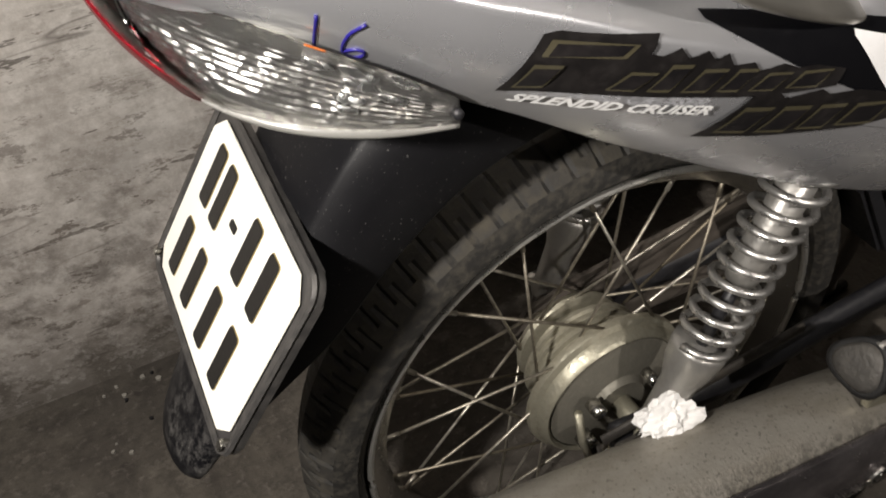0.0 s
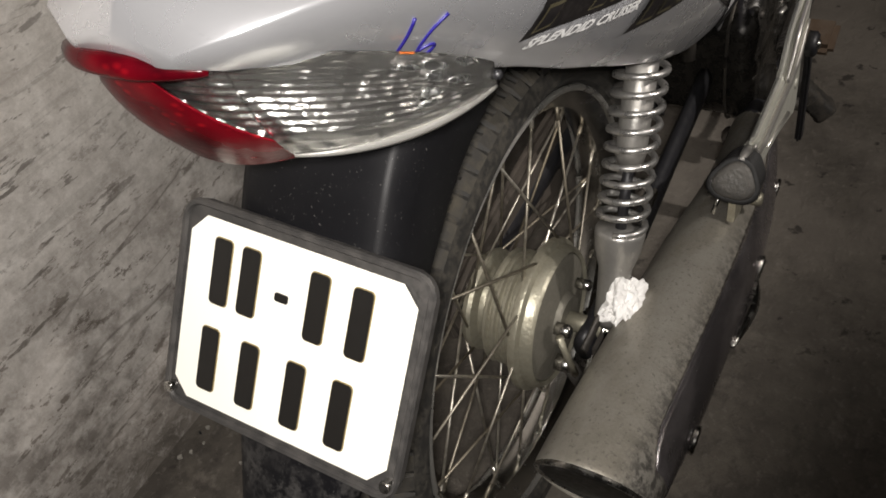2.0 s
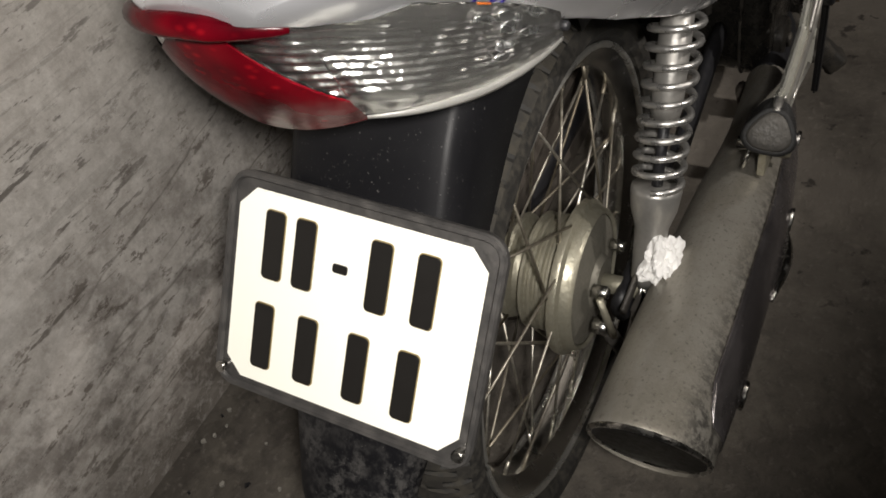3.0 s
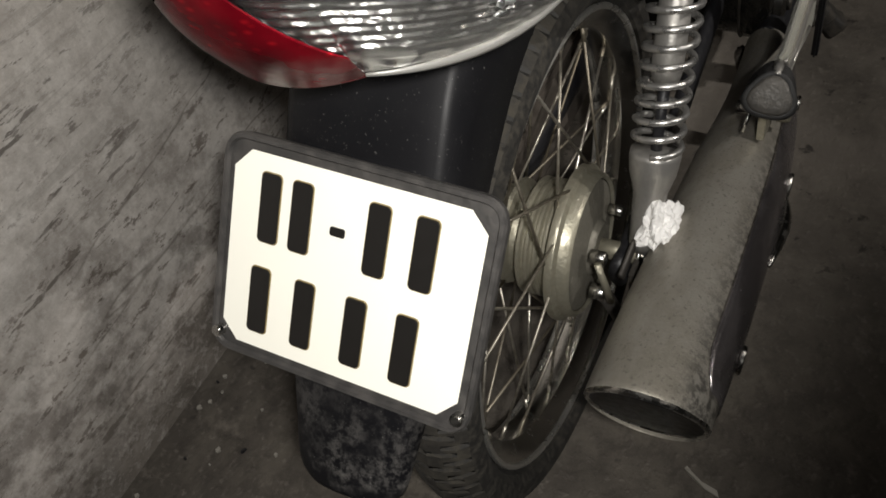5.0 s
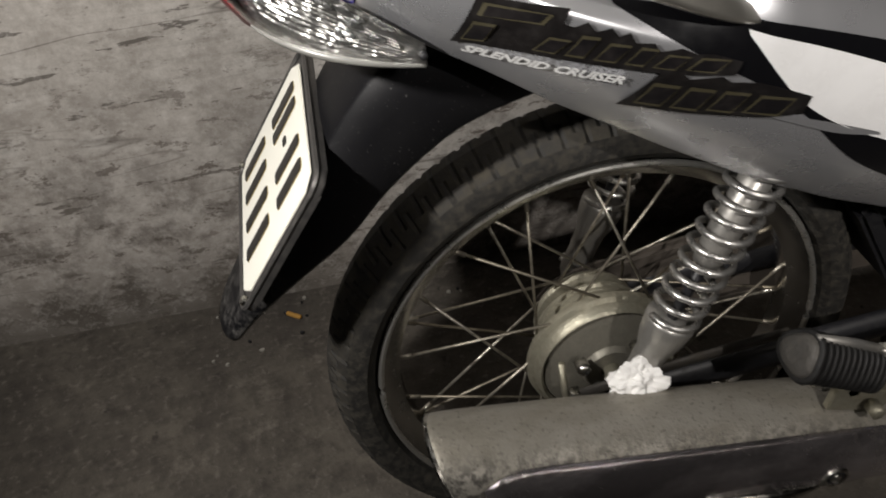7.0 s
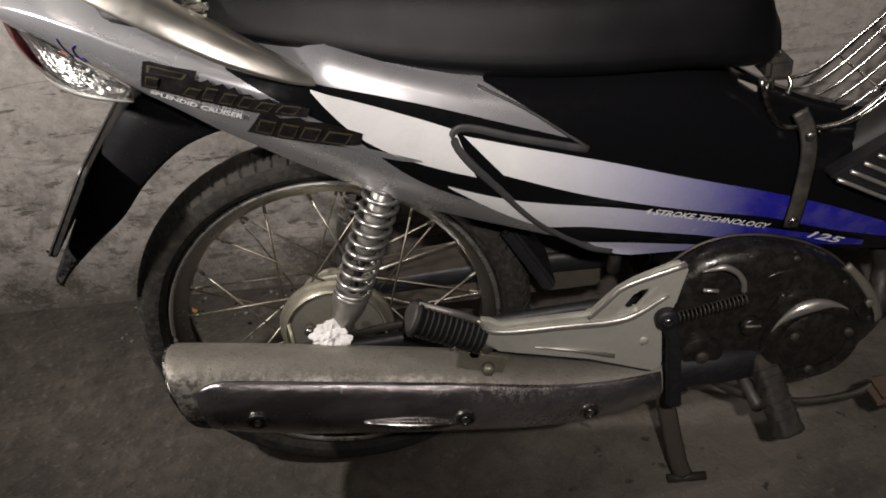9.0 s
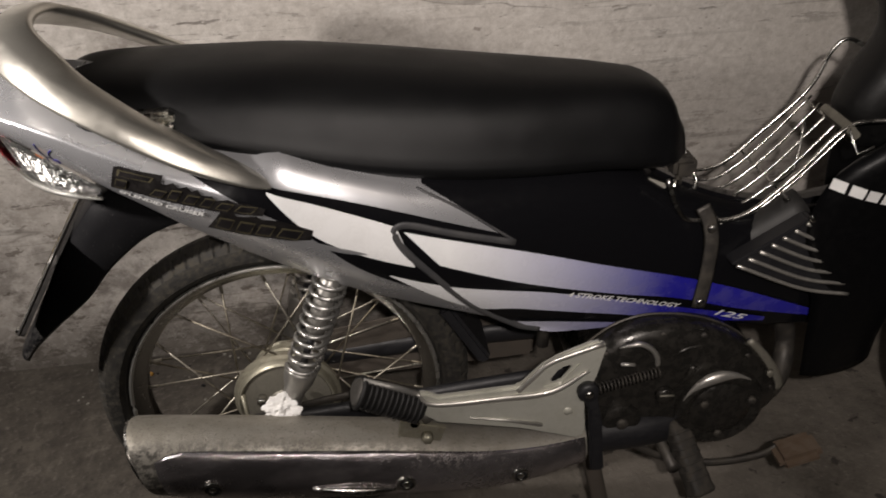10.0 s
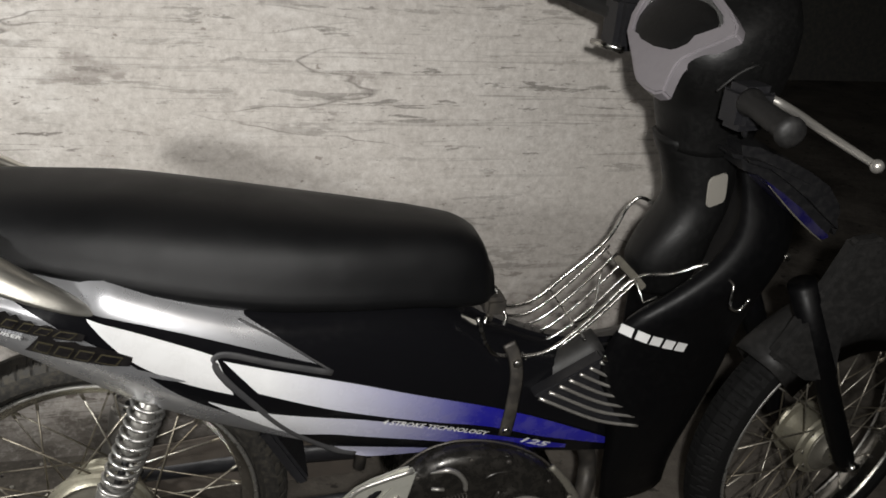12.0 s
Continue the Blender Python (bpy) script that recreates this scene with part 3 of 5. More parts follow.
def shell_at(x, z, off=0.0, side=-1):
    y = shell_y(x, z)
    e = 0.002
    n = Vector((-(shell_y(x + e, z) - shell_y(x - e, z)) / (2 * e), 1.0, -(shell_y(x, z + e) - shell_y(x, z - e)) / (2 * e)))
    n.z = min(max(n.z, -2), 2)
    n.normalize()
    p = Vector((x, y, z)) + n * off
    return Vector((p.x, side * p.y, p.z))


def shell_ring(x, shrink=0.0):
    lo, hi, w = SHELL(x)
    ring = []
    for s in sorted([(1 - math.cos(math.pi * k / 18)) / 2 for k in range(19)] + [0.475, 0.52, 0.54, 0.565, 0.615]):
        z = lo + (hi - lo) * s
        ring.append((x, -shell_y(x, z) + shrink, z))
    return ring + [(x, -y, z) for x, y, z in reversed(ring)]


def body_shell(name, x0, x1, n, material, label, shrink=0.0):
    return part(name, smooth(loft([shell_ring(x0 + (x1 - x0) * k / n, shrink) for k in range(n + 1)]), 30), material, bike, label)


tail = body_shell("tail_cowl", -0.338, 0.332, 44, SILVER, "silver painted plastic tail and side cowl")
tunnel = body_shell("centre_cover", 0.25, 0.88, 34, BLACK, "glossy black plastic centre cover", 0.0012)


def strip(name, upper, lower, off, material, parent, nx=28, nz=5, side=-1, label=""):
    """A printed patch that lies on the body between an upper and a lower line of (x, z)."""
    up, low = curve_of([(i, *p) for i, p in enumerate(upper)]), curve_of([(i, *p) for i, p in enumerate(lower)])
    bm, rows = bmesh.new(), []
    for i in range(nx + 1):
        a = Vector(up(i / nx * (len(upper) - 1)))
        b = Vector(low(i / nx * (len(lower) - 1)))
        rows.append([bm.verts.new(shell_at(*a.lerp(b, j / nz), off, side)) for j in range(nz + 1)])
    for p, q in zip(rows, rows[1:]):
        for j in range(nz):
            bm.faces.new((p[j], p[j + 1], q[j + 1], q[j]))
    bmesh.ops.remove_doubles(bm, verts=bm.verts, dist=1e-5)
    return part(name, smooth(bm), material, parent, label)


def line_on(points, off, n=24, side=-1):
    return [shell_at(p[0], p[2], off, side) for p in glide([(x, 0, z) for x, z in points], n)]


def decal(name, outline, off, material, parent, side=-1, label=""):
    """A printed shape cut to an outline of (x, z) and laid on the body."""
    bm = bmesh.new()
    vs = [bm.verts.new((x, 0, z)) for x, z in outline]
    bmesh.ops.triangle_fill(bm, edges=[bm.edges.new((vs[i], vs[(i + 1) % len(vs)])) for i in range(len(vs))], use_beauty=True)
    for _ in range(2):
        bmesh.ops.subdivide_edges(bm, edges=[e for e in bm.edges if e.calc_length() > 0.008], cuts=1)
    for v in bm.verts:
        v.co = shell_at(v.co.x, v.co.z, off, side)
    return part(name, smooth(bm), material, parent, label)


# --- printed stripes and trim on the body ---
def slant(x, z, w, h, lean=0.010):
    """A slanted block of a stylised word, running down along the body."""
    return [(x, z), (x + w, z - 0.24 * w), (x + w + lean, z - 0.24 * w + h), (x + lean, z + h)]


MODEL_NAME = [
    ([(-0.165, 0.7225), (-0.150, 0.7580), (-0.143, 0.7585), (-0.094, 0.7445), (-0.098, 0.7370), (-0.092, 0.7345), (-0.083, 0.7365), (-0.078, 0.7300), (-0.068, 0.7310), (-0.063, 0.7250), (-0.056, 0.7265), (-0.052, 0.7195),
      (-0.040, 0.7180), (-0.036, 0.7120), (-0.022, 0.7120), (-0.012, 0.7070), (0.0, 0.7050), (0.020, 0.6975), (0.016, 0.6885), (-0.010, 0.6915), (-0.040, 0.6965), (-0.080, 0.7060), (-0.120, 0.7150), (-0.150, 0.7210)],
     [[(-0.159, 0.7252), (-0.152, 0.7410), (-0.138, 0.7380), (-0.145, 0.7235)], [(-0.150, 0.7455), (-0.146, 0.7545), (-0.104, 0.7435), (-0.110, 0.7370)],
      slant(-0.116, 0.7180, 0.014, 0.0105), slant(-0.096, 0.7135, 0.012, 0.0150), slant(-0.078, 0.7090, 0.014, 0.0125), slant(-0.058, 0.7045, 0.012, 0.0120), slant(-0.040, 0.7005, 0.015, 0.0090), slant(-0.018, 0.6965, 0.020, 0.0080)]),
    ([(-0.056, 0.6665), (-0.034, 0.6955), (-0.018, 0.6930), (-0.014, 0.6885), (0.008, 0.6885), (0.014, 0.6835), (0.034, 0.6805), (0.050, 0.6745), (0.074, 0.6640), (0.070, 0.6500), (0.045, 0.6500), (0.010, 0.6555), (-0.015, 0.6590), (-0.035, 0.6630)],
     [slant(-0.046, 0.6690, 0.018, 0.0190), slant(-0.022, 0.6640, 0.018, 0.0185), slant(0.002, 0.6605, 0.018, 0.0165), slant(0.027, 0.6565, 0.026, 0.0140)]),
]
for sd in (-1, 1):
    strip("black_field", [(-0.066, 0.746), (0.0, 0.730), (0.05, 0.718), (0.14, 0.689), (0.23, 0.654), (0.335, 0.610)], [(-0.064, 0.742), (-0.01, 0.706), (0.06, 0.660), (0.13, 0.592), (0.23, 0.528), (0.335, 0.448)], 0.0008, BLACK_PRINT, tail, 40, 10, sd)
    strip("black_wedge", [(0.212, 0.700), (0.240, 0.695), (0.333, 0.690)], [(0.2125, 0.696), (0.262, 0.662), (0.333, 0.606)], 0.0007, BLACK_PRINT, tail, 16, 8, sd)
    strip("grey_flash", [(0.04, 0.655), (0.09, 0.640), (0.135, 0.623)], [(0.042, 0.652), (0.10, 0.628), (0.137, 0.620)], 0.0016, SILVER, tail, 10, 3, sd)
    strip("white_flash", [(0.023, 0.718), (0.079, 0.698), (0.139, 0.673), (0.175, 0.656)], [(0.024, 0.714), (0.066, 0.662), (0.118, 0.626), (0.196, 0.592)], 0.0016, WHITE_PRINT, tail, 30, 8, sd)
    strip("upper_stripe", [(0.184, 0.648), (0.34, 0.588), (0.46, 0.537), (0.58, 0.489), (0.684, 0.446), (0.83, 0.378)], [(0.228, 0.590), (0.342, 0.535), (0.477, 0.482), (0.585, 0.447), (0.691, 0.405), (0.83, 0.366)], 0.0016, FADE_PRINT, tail, 48, 6, sd, "stripe fading from white to deep blue")
    strip("middle_stripe", [(0.163, 0.582), (0.246, 0.547), (0.377, 0.509), (0.49, 0.466), (0.61, 0.420), (0.74, 0.378)], [(0.164, 0.579), (0.266, 0.498), (0.346, 0.481), (0.492, 0.434), (0.616, 0.391), (0.74, 0.368)], 0.0016, FADE_PRINT, tail, 40, 5, sd, "stripe fading from white to deep blue")
    strip("lower_stripe", [(0.340, 0.449), (0.40, 0.439), (0.495, 0.414)], [(0.366, 0.426), (0.404, 0.412), (0.49, 0.404)], 0.0016, FADE_PRINT, tail, 16, 3, sd)
    part("swoosh_trim", sweep(line_on([(0.330, 0.603), (0.246, 0.634), (0.195, 0.654), (0.176, 0.655), (0.173, 0.643), (0.186, 0.618), (0.226, 0.566), (0.275, 0.500), (0.335, 0.443), (0.375, 0.424)], 0.001, 60, sd), 0.0052, 8, 0.35), GREY_TRIM, tail, "grey raised trim line")
    part("band_edge", sweep(line_on([(0.205, 0.694), (0.262, 0.660), (0.331, 0.605)], 0.0, 20, sd), 0.002, 6), GREY_TRIM, tail)
    # stylised model name as plain slanted shapes with dark outlines
    for outline, cores in MODEL_NAME:
        decal("name_outline", outline, 0.0022, LOGO_PRINT, tail, sd)
        for core in cores:
            decal("name_line", core, 0.0026, LOGO_LINE, tail, sd)
            cx, cz = sum(x for x, z in core) / len(core), sum(z for x, z in core) / len(core)
            decal("name_shape", [(cx + (x - cx) * 0.86, cz + (z - cz) * 0.74) for x, z in core], 0.0030, LOGO_CORE, tail, sd)


def lettering(name, text, x0, z0, x1, z1, height, material, parent, place, shear=0.25, off=0.0026, bold=0.018):
    """Raised letters laid onto a curved panel along a line from (x0, z0) to (x1, z1)."""
    curve = bpy.data.curves.new(name, "FONT")
    curve.body, curve.shear, curve.size, curve.resolution_u = text, shear, 1.0, 2
    curve.offset = bold
    ob = new(name, curve)
    bpy.context.view_layer.update()
    me = bpy.data.meshes.new_from_object(ob.evaluated_get(bpy.context.evaluated_depsgraph_get()))
    bpy.data.objects.remove(ob)
    bm = bmesh.new()
    bm.from_mesh(me)
    w = max(v.co.x for v in bm.verts)
    bmesh.ops.subdivide_edges(bm, edges=[e for e in bm.edges if e.calc_length() > w / 40], cuts=1)
    run = Vector((x1 - x0, z1 - z0))
    up = Vector((-run.y, run.x)).normalized()
    for v in bm.verts:
        q = Vector((x0, z0)) + run * (v.co.x / w) + up * (v.co.y * height / 0.7)
        v.co = place(q.x, q.y, off)
    return part(name, bm, material, parent)


lettering("lettering", "SPLENDID CRUISER", -0.158, 0.7135, -0.056, 0.6875, 0.0066, WHITE_TEXT, tail, shell_at, 0.25, 0.0026, 0.035)
lettering("lettering", "4 STROKE TECHNOLOGY", 0.407, 0.4945, 0.590, 0.4265, 0.0085, WHITE_TEXT, tunnel, shell_at)
lettering("lettering", "125", 0.645, 0.402, 0.705, 0.377, 0.012, WHITE_TEXT, tunnel, shell_at)
part("marker_stroke", sweep(line_on([(-0.2445, 0.780), (-0.2440, 0.764), (-0.2415, 0.7465)], 0.0002, 10), 0.0010, 6), BLUE_INK, tail, "hand-drawn blue marker number 16")
part("marker_stroke", sweep(line_on([(-0.2250, 0.773), (-0.2310, 0.767), (-0.2325, 0.756), (-0.2290, 0.7480), (-0.2240, 0.7475), (-0.2235, 0.7525), (-0.2275, 0.7545), (-0.2320, 0.7520)], 0.0002, 26), 0.0009, 6), BLUE_INK, tail)


# --- grab rail ---
def both(points):
    """A path on the right, carried over to the left."""
    return list(points) + [(x, -y, z) for x, y, z in reversed(points)]


rail_path = glide(both([(0.035, -0.146, 0.722), (0.0, -0.156, 0.742), (-0.06, -0.160, 0.776), (-0.13, -0.152, 0.817), (-0.20, -0.128, 0.857), (-0.255, -0.080, 0.887), (-0.275, -0.03, 0.896)]), 70)
RAIL_SECTION = [(0.010, -0.0165), (0.0155, -0.0125), (0.0155, -0.0075), (-0.0005, 0.0105), (-0.0060, 0.0140), (-0.85, 0.0165), (-1.0, 0.0135), (-1.0, 0.0050), (-0.8, 0.0), (0.0, -0.0150)]
rings = []
for k, p in enumerate(rail_path):
    p = Vector(p)
    run = (Vector(rail_path[min(k + 1, 69)]) - Vector(rail_path[max(k - 1, 0)])).normalized()
    out = Vector((run.y, -run.x, 0)).normalized()
    if out.dot(Vector((p.x + 0.05, p.y, 0))) < 0:
        out = -out
    lift, taper = Vector((0, 0, 1)), 0.22 + 0.78 * min(1, min(k, 69 - k) / 11) ** 0.7
    wide = 0.028 + 0.016 * min(1.0, max(0.0, (-0.10 - p.x) / 0.12))  # the top plate broadens towards the back
    rings.append([p + (out * (o if o > -0.1 else o * wide) + lift * h) * taper for o, h in RAIL_SECTION])
part("grab_rail", smooth(loft(rings), 28), RAIL, bike, "worn cream-silver painted metal grab rail")
for sd in (-1, 1):
    part("rail_tab", block((0.040, 0.020, 0.010), (-0.091, sd * 0.128, 0.797), 0.003, Matrix.Rotation(radians(8), 4, "Y")), RIM, bike)
    part("rail_bracket", block((0.05, 0.03, 0.018), (-0.098, sd * 0.108, 0.806), 0.005), CHROME, bike)

# --- seat ---
SEAT = curve_of([(-0.222, 0.806, 0.822, 0.030), (-0.216, 0.790, 0.836, 0.070), (-0.195, 0.780, 0.842, 0.098), (-0.15, 0.772, 0.842, 0.116), (-0.05, 0.752, 0.839, 0.128), (0.06, 0.716, 0.836, 0.135), (0.15, 0.690, 0.825, 0.137),
                 (0.25, 0.672, 0.811, 0.133), (0.36, 0.662, 0.796, 0.122), (0.46, 0.655, 0.783, 0.104), (0.53, 0.645, 0.770, 0.088), (0.565, 0.645, 0.748, 0.074), (0.585, 0.655, 0.705, 0.050)])


def seat_ring(x):
    lo, hi, w = SEAT(x)
    ring, n = [], 40
    for k in range(n):
        a = 2 * math.pi * k / n
        c, s = math.cos(a), math.sin(a)
        y = w * math.copysign(abs(c) ** 0.66, c)
        z = (lo + hi) / 2 + (hi - lo) / 2 * math.copysign(abs(s) ** 0.82, s)
        y *= 0.865 + 0.19 * math.exp(-((s + 0.55) / 0.42) ** 2) - 0.06 * max(0.0, s)
        ring.append((x, y, z))
    return ring


xs = [-0.222 + 0.807 * (0.5 - 0.5 * math.cos(math.pi * k / 46)) for k in range(47)]
part("seat", smooth(loft([seat_ring(x) for x in xs]), 60), VINYL, bike, "long black vinyl dual seat with a slight sheen")
part("seat_catch", sweep([(0.60, 0.00, 0.655), (0.625, -0.005, 0.60), (0.615, -0.02, 0.575)], 0.003, 6), CHROME, bike)

# --- rear light ---
def lamp_at(u, v, off):
    """u: -1 to 1 from the right tip round the tail to the left tip; v: 0 at the lower edge, 1 at the upper."""
    a = min(abs(u), 1.0)
    y = 0.101 * math.sin(a * math.pi / 2) ** 0.9
    x = -0.339 + 0.158 * (1 - math.cos(a * math.pi / 2)) ** 0.92
    top = 0.809 - 0.016 * a - 0.076 * a ** 2.2
    low = 0.713 + 0.006 * min(1.0, a / 0.275) - 0.006 * math.sin(math.pi * max(0.0, (a - 0.275) / 0.725)) - 0.019 * max(0.0, (a - 0.275) / 0.725) ** 2
    low = min(low, top - 0.002)
    lean = 0.036 * (1 - v) ** 0.8 * (1 - a) ** 0.7
    swell = (0.006 + off) * math.sin(math.pi * min(max(v, 0.02), 0.98)) ** 0.9 * (1 - a ** 6)
    n = Vector((-math.cos(a * math.pi / 2) - 0.25, math.sin(a * math.pi / 2) * (-1 if u < 0 else 1), -0.25)).normalized()
    return Vector((x + lean, math.copysign(y, u) + 0.010 * (1 - a), low + (top - low) * v)) + n * swell


def lamp_patch(name, u0, u1, v0, v1, off, material, parent, nu=24, nv=10, label="", thick=0.0, wavy=0.0):
    bm, rows = bmesh.new(), []
    for i in range(nu + 1):
        u = u0 + (u1 - u0) * i / nu
        a, b = (f(u) if callable(f) else f for f in (v0, v1))
        rows.append([bm.verts.new(lamp_at(u, a + (b - a) * j / nv, off + wavy * math.sin(84 * (j / nv) + 16 * abs(u)) * min(1.0, 1.6 * (1 - j / nv) + 0.1, 6 * j / nv))) for j in range(nv + 1)])
    for p, q in zip(rows, rows[1:]):
        for j in range(nv):
            bm.faces.new((p[j], p[j + 1], q[j + 1], q[j]))
    if thick:
        bmesh.ops.recalc_face_normals(bm, faces=bm.faces)
        bmesh.ops.solidify(bm, geom=bm.faces[:], thickness=thick)
    return part(name, smooth(bm, 50), material, parent, label)


light = lamp_patch("rear_light", -1.0, 1.0, 0.05, 0.985, -0.009, REFLECTOR, bike, 170, 110, "combined rear light with red centre and clear sides", 0.0, 0.0011)
RED_U = 0.275


def red_top(u):
    """Upper border of the red block: it meets the strip at the middle and falls towards the sides."""
    return 0.840 - (0.58 if u < 0 else 0.25) * max(0.0, (abs(u) - 0.05) / 0.225)


lamp_patch("red_lens", -RED_U, RED_U, 0.0, red_top, 0.004, RED, light, 36, 8, "deep red brake light lens", 0.002)
strip_path = [lamp_at(-0.25 + 0.60 * k / 44, 0.900, 0.013) for k in range(45)]
part("red_strip", sweep(strip_path, [0.0020 + 0.0044 * min(1.0, k / 14, (44 - k) / 8) ** 0.7 for k in range(45)], 12, 0.9), RED, light, "narrow red lens strip")
for sd in (-1, 1):
    lens = lamp_patch("clear_lens", sd * RED_U, sd * 0.995, 0.0, lambda u: 1.0 if abs(u) > 0.30 else 0.93, 0.004, CLEAR, light, 40, 12, "clear ribbed indicator lens", 0.002)
    lens.visible_shadow = False
    lamp_patch("clear_lens", sd * 0.06, sd * RED_U, lambda u: red_top(u) + 0.01, lambda u: 0.85 + 0.08 * (abs(u) / 0.30) ** 2, 0.003, CLEAR, light, 20, 6, "", 0.002).visible_shadow = False
    # Scattered chrome chips, added to give the lens its bright sparkle.
    rng = random.Random(11)
    for k in range(13):
        u0, v0, du, dv = 0.675 + 0.20 * rng.random(), 0.28 + 0.60 * rng.random(), 0.018 + 0.030 * rng.random(), 0.05 + 0.07 * rng.random()
        part("lamp_glint", smooth(loft([[lamp_at(sd * (u0 + du * f * math.cos(a) + 0.10 * dv * f * math.sin(a)), min(0.95, v0 + dv * f * math.sin(a) - 0.5 * du * f * math.cos(a)), -0.0065 + 0.0030 * (1 - f * f)) for a in (2 * math.pi * (i + 0.31 * k) / 5 for i in range(5))] for f in (1.0, 0.8, 0.4, 0.05)]), 12), GLINT, light)
    part("amber_reflector", sweep([lamp_at(sd * (0.69 + 0.04 * k / 8), 0.970, -0.004) for k in range(9)], 0.0006, 6), AMBER, light)
    part("lens_edge", sweep([lamp_at(sd * (RED_U + 0.715 * k / 30), 0.030, 0.004) for k in range(31)], [0.0012 + 0.0020 * math.sin(math.pi * k / 30) for k in range(31)], 6), LENS_RIM, light)
    part("screw", disc(lamp_at(sd * 0.985, 0.5, 0.0), (0, sd, 0.1), 0.003, 0.005, 0.001, 8), BLACK_DULL, light)

# --- rear mudguard, number plate and its frame ---
GUARD = curve_of([(0, -0.165, 0.706, 0.066), (1, -0.222, 0.668, 0.066), (2, -0.267, 0.610, 0.065), (3, -0.302, 0.554, 0.061), (4, -0.336, 0.499, 0.055), (5, -0.366, 0.452, 0.049), (6, -0.383, 0.425, 0.044), (7, -0.389, 0.414, 0.034)])
GUARD_DEEP = curve_of([(0, 0.100), (1, 0.074), (2, 0.053), (3, 0.042), (4, 0.021), (5, 0.006), (6, 0.002), (7, 0.002)])
rings = []
for k in range(29):
    x, z, w = GUARD(k / 4)
    depth = GUARD_DEEP(k / 4)[0]
    deep, back = Vector((0.82, 0, -0.57)), Vector((x, 0.014, z))
    ring = []
    for j in range(17):
        a = -1 + 2 * j / 16
        edge = abs(a) ** 6
        p = back + Vector((0, w * math.sin(a * 1.45) / math.sin(1.45), 0)) + deep * (0.012 * a * a + depth * max(0.0, (abs(a) - 0.8) / 0.2))
        ring.append(p)
    for j in range(16, -1, -1):
        ring.append(ring[j] * 1.0 + deep * 0.004 + Vector((0, -0.003 * (1 if ring[j].y > 0.014 else -1) * (abs(ring[j].y - 0.014) > 0.75 * w), 0)))
    rings.append(ring)
part("rear_mudguard", smooth(loft(rings), 45), MUD, bike, "dark dusty plastic rear mudguard")
part("inner_guard", smooth(loft([[(REAR.x + (0.305 + h) * math.cos(a), y * w, REAR.z + (0.305 + h) * math.sin(a)) for y, h in ((-1, -0.012), (-0.9, 0.008), (-0.5, 0.016), (0.5, 0.016), (0.9, 0.008), (1, -0.012), (0.9, 0.003), (0, 0.010), (-0.9, 0.003))]
                              for a, w in ((radians(25 + 63 * k / 24), 0.042) for k in range(25))]), 40), BLACK_DULL, bike, "black plastic inner rear guard")

PLATE_X, PLATE_UP = Vector((-0.026, -1.009, -0.063)), Vector((0.563, -0.086, 0.865))
PLATE_OUT = PLATE_X.cross(PLATE_UP).normalized()
PLATE_TURN = Matrix.Translation(Vector((-0.3098, 0.014, 0.5608)) - PLATE_OUT * 0.0065) @ Matrix((PLATE_X, PLATE_UP, PLATE_OUT)).transposed().to_4x4()


def on_plate(bm):
    bmesh.ops.transform(bm, matrix=PLATE_TURN, verts=bm.verts)
    return bm


def card(w, h, d0, d1, corner, round_corner=0, bevel=0.0008):
    """A flat board in the plate's own plane, with cut or rounded corners."""
    pts = []
    for sx, sy, a0 in ((1, 1, 0), (-1, 1, 90), (-1, -1, 180), (1, -1, 270)):
        steps = round_corner or 1
        for k in range(steps + 1):
            a = radians(a0 + 90 * k / steps)
            pts.append((sx * (w / 2 - corner) + corner * math.cos(a), sy * (h / 2 - corner) + corner * math.sin(a)))
    bm = bmesh.new()
    low = [bm.verts.new((x, y, d0)) for x, y in pts]
    high = [bm.verts.new((x, y, d1)) for x, y in pts]
    bm.faces.new(low[::-1]), bm.faces.new(high)
    for i in range(len(pts)):
        j = (i + 1) % len(pts)
        bm.faces.new((low[i], low[j], high[j], high[i]))
    if bevel:
        bmesh.ops.bevel(bm, geom=[e for e in bm.edges if abs(e.verts[0].co.z - e.verts[1].co.z) < 1e-6], offset=bevel, segments=2, affect="EDGES")
    return smooth(bm, 30)


plate = part("number_plate", on_plate(card(0.181, 0.133, 0.004, 0.0065, 0.0125)), PLATE_WHITE, bike, "white number plate with black bars for characters")
frame_bm = card(0.199, 0.151, -0.004, 0.003, 0.015, 6, 0.0015)
part("plate_frame", on_plate(frame_bm), FRAME_METAL, plate, "scuffed dark metal plate frame")
rim_pts = []
for sx, sy, a0 in ((1, 1, 0), (-1, 1, 90), (-1, -1, 180), (1, -1, 270)):
    for k in range(7):
        a = radians(a0 + 15 * k)
        rim_pts.append((sx * 0.0845 + 0.0135 * math.cos(a), sy * 0.0605 + 0.0135 * math.sin(a), 0.004))
part("frame_lip", on_plate(sweep(rim_pts, 0.0026, 6, closed=True)), FRAME_METAL, plate)
for row, xs_row in ((0.032, (-0.060, -0.036, 0.020, 0.053)), (-0.032, (-0.062, -0.027, 0.012, 0.049))):
    for x in xs_row:
        for name, size, ink in (("plate_bar", (0.0150, 0.046, 0.0063, 0.0080, 0.003, 3, 0.0005), PLATE_INK), ("bar_edge", (0.0164, 0.0474, 0.0060, 0.0071, 0.0035, 3, 0.0003), GOLD_EDGE)):
            b = card(*size)
            bmesh.ops.translate(b, verts=b.verts, vec=(x, row, 0))
            part(name, on_plate(b), ink, plate)
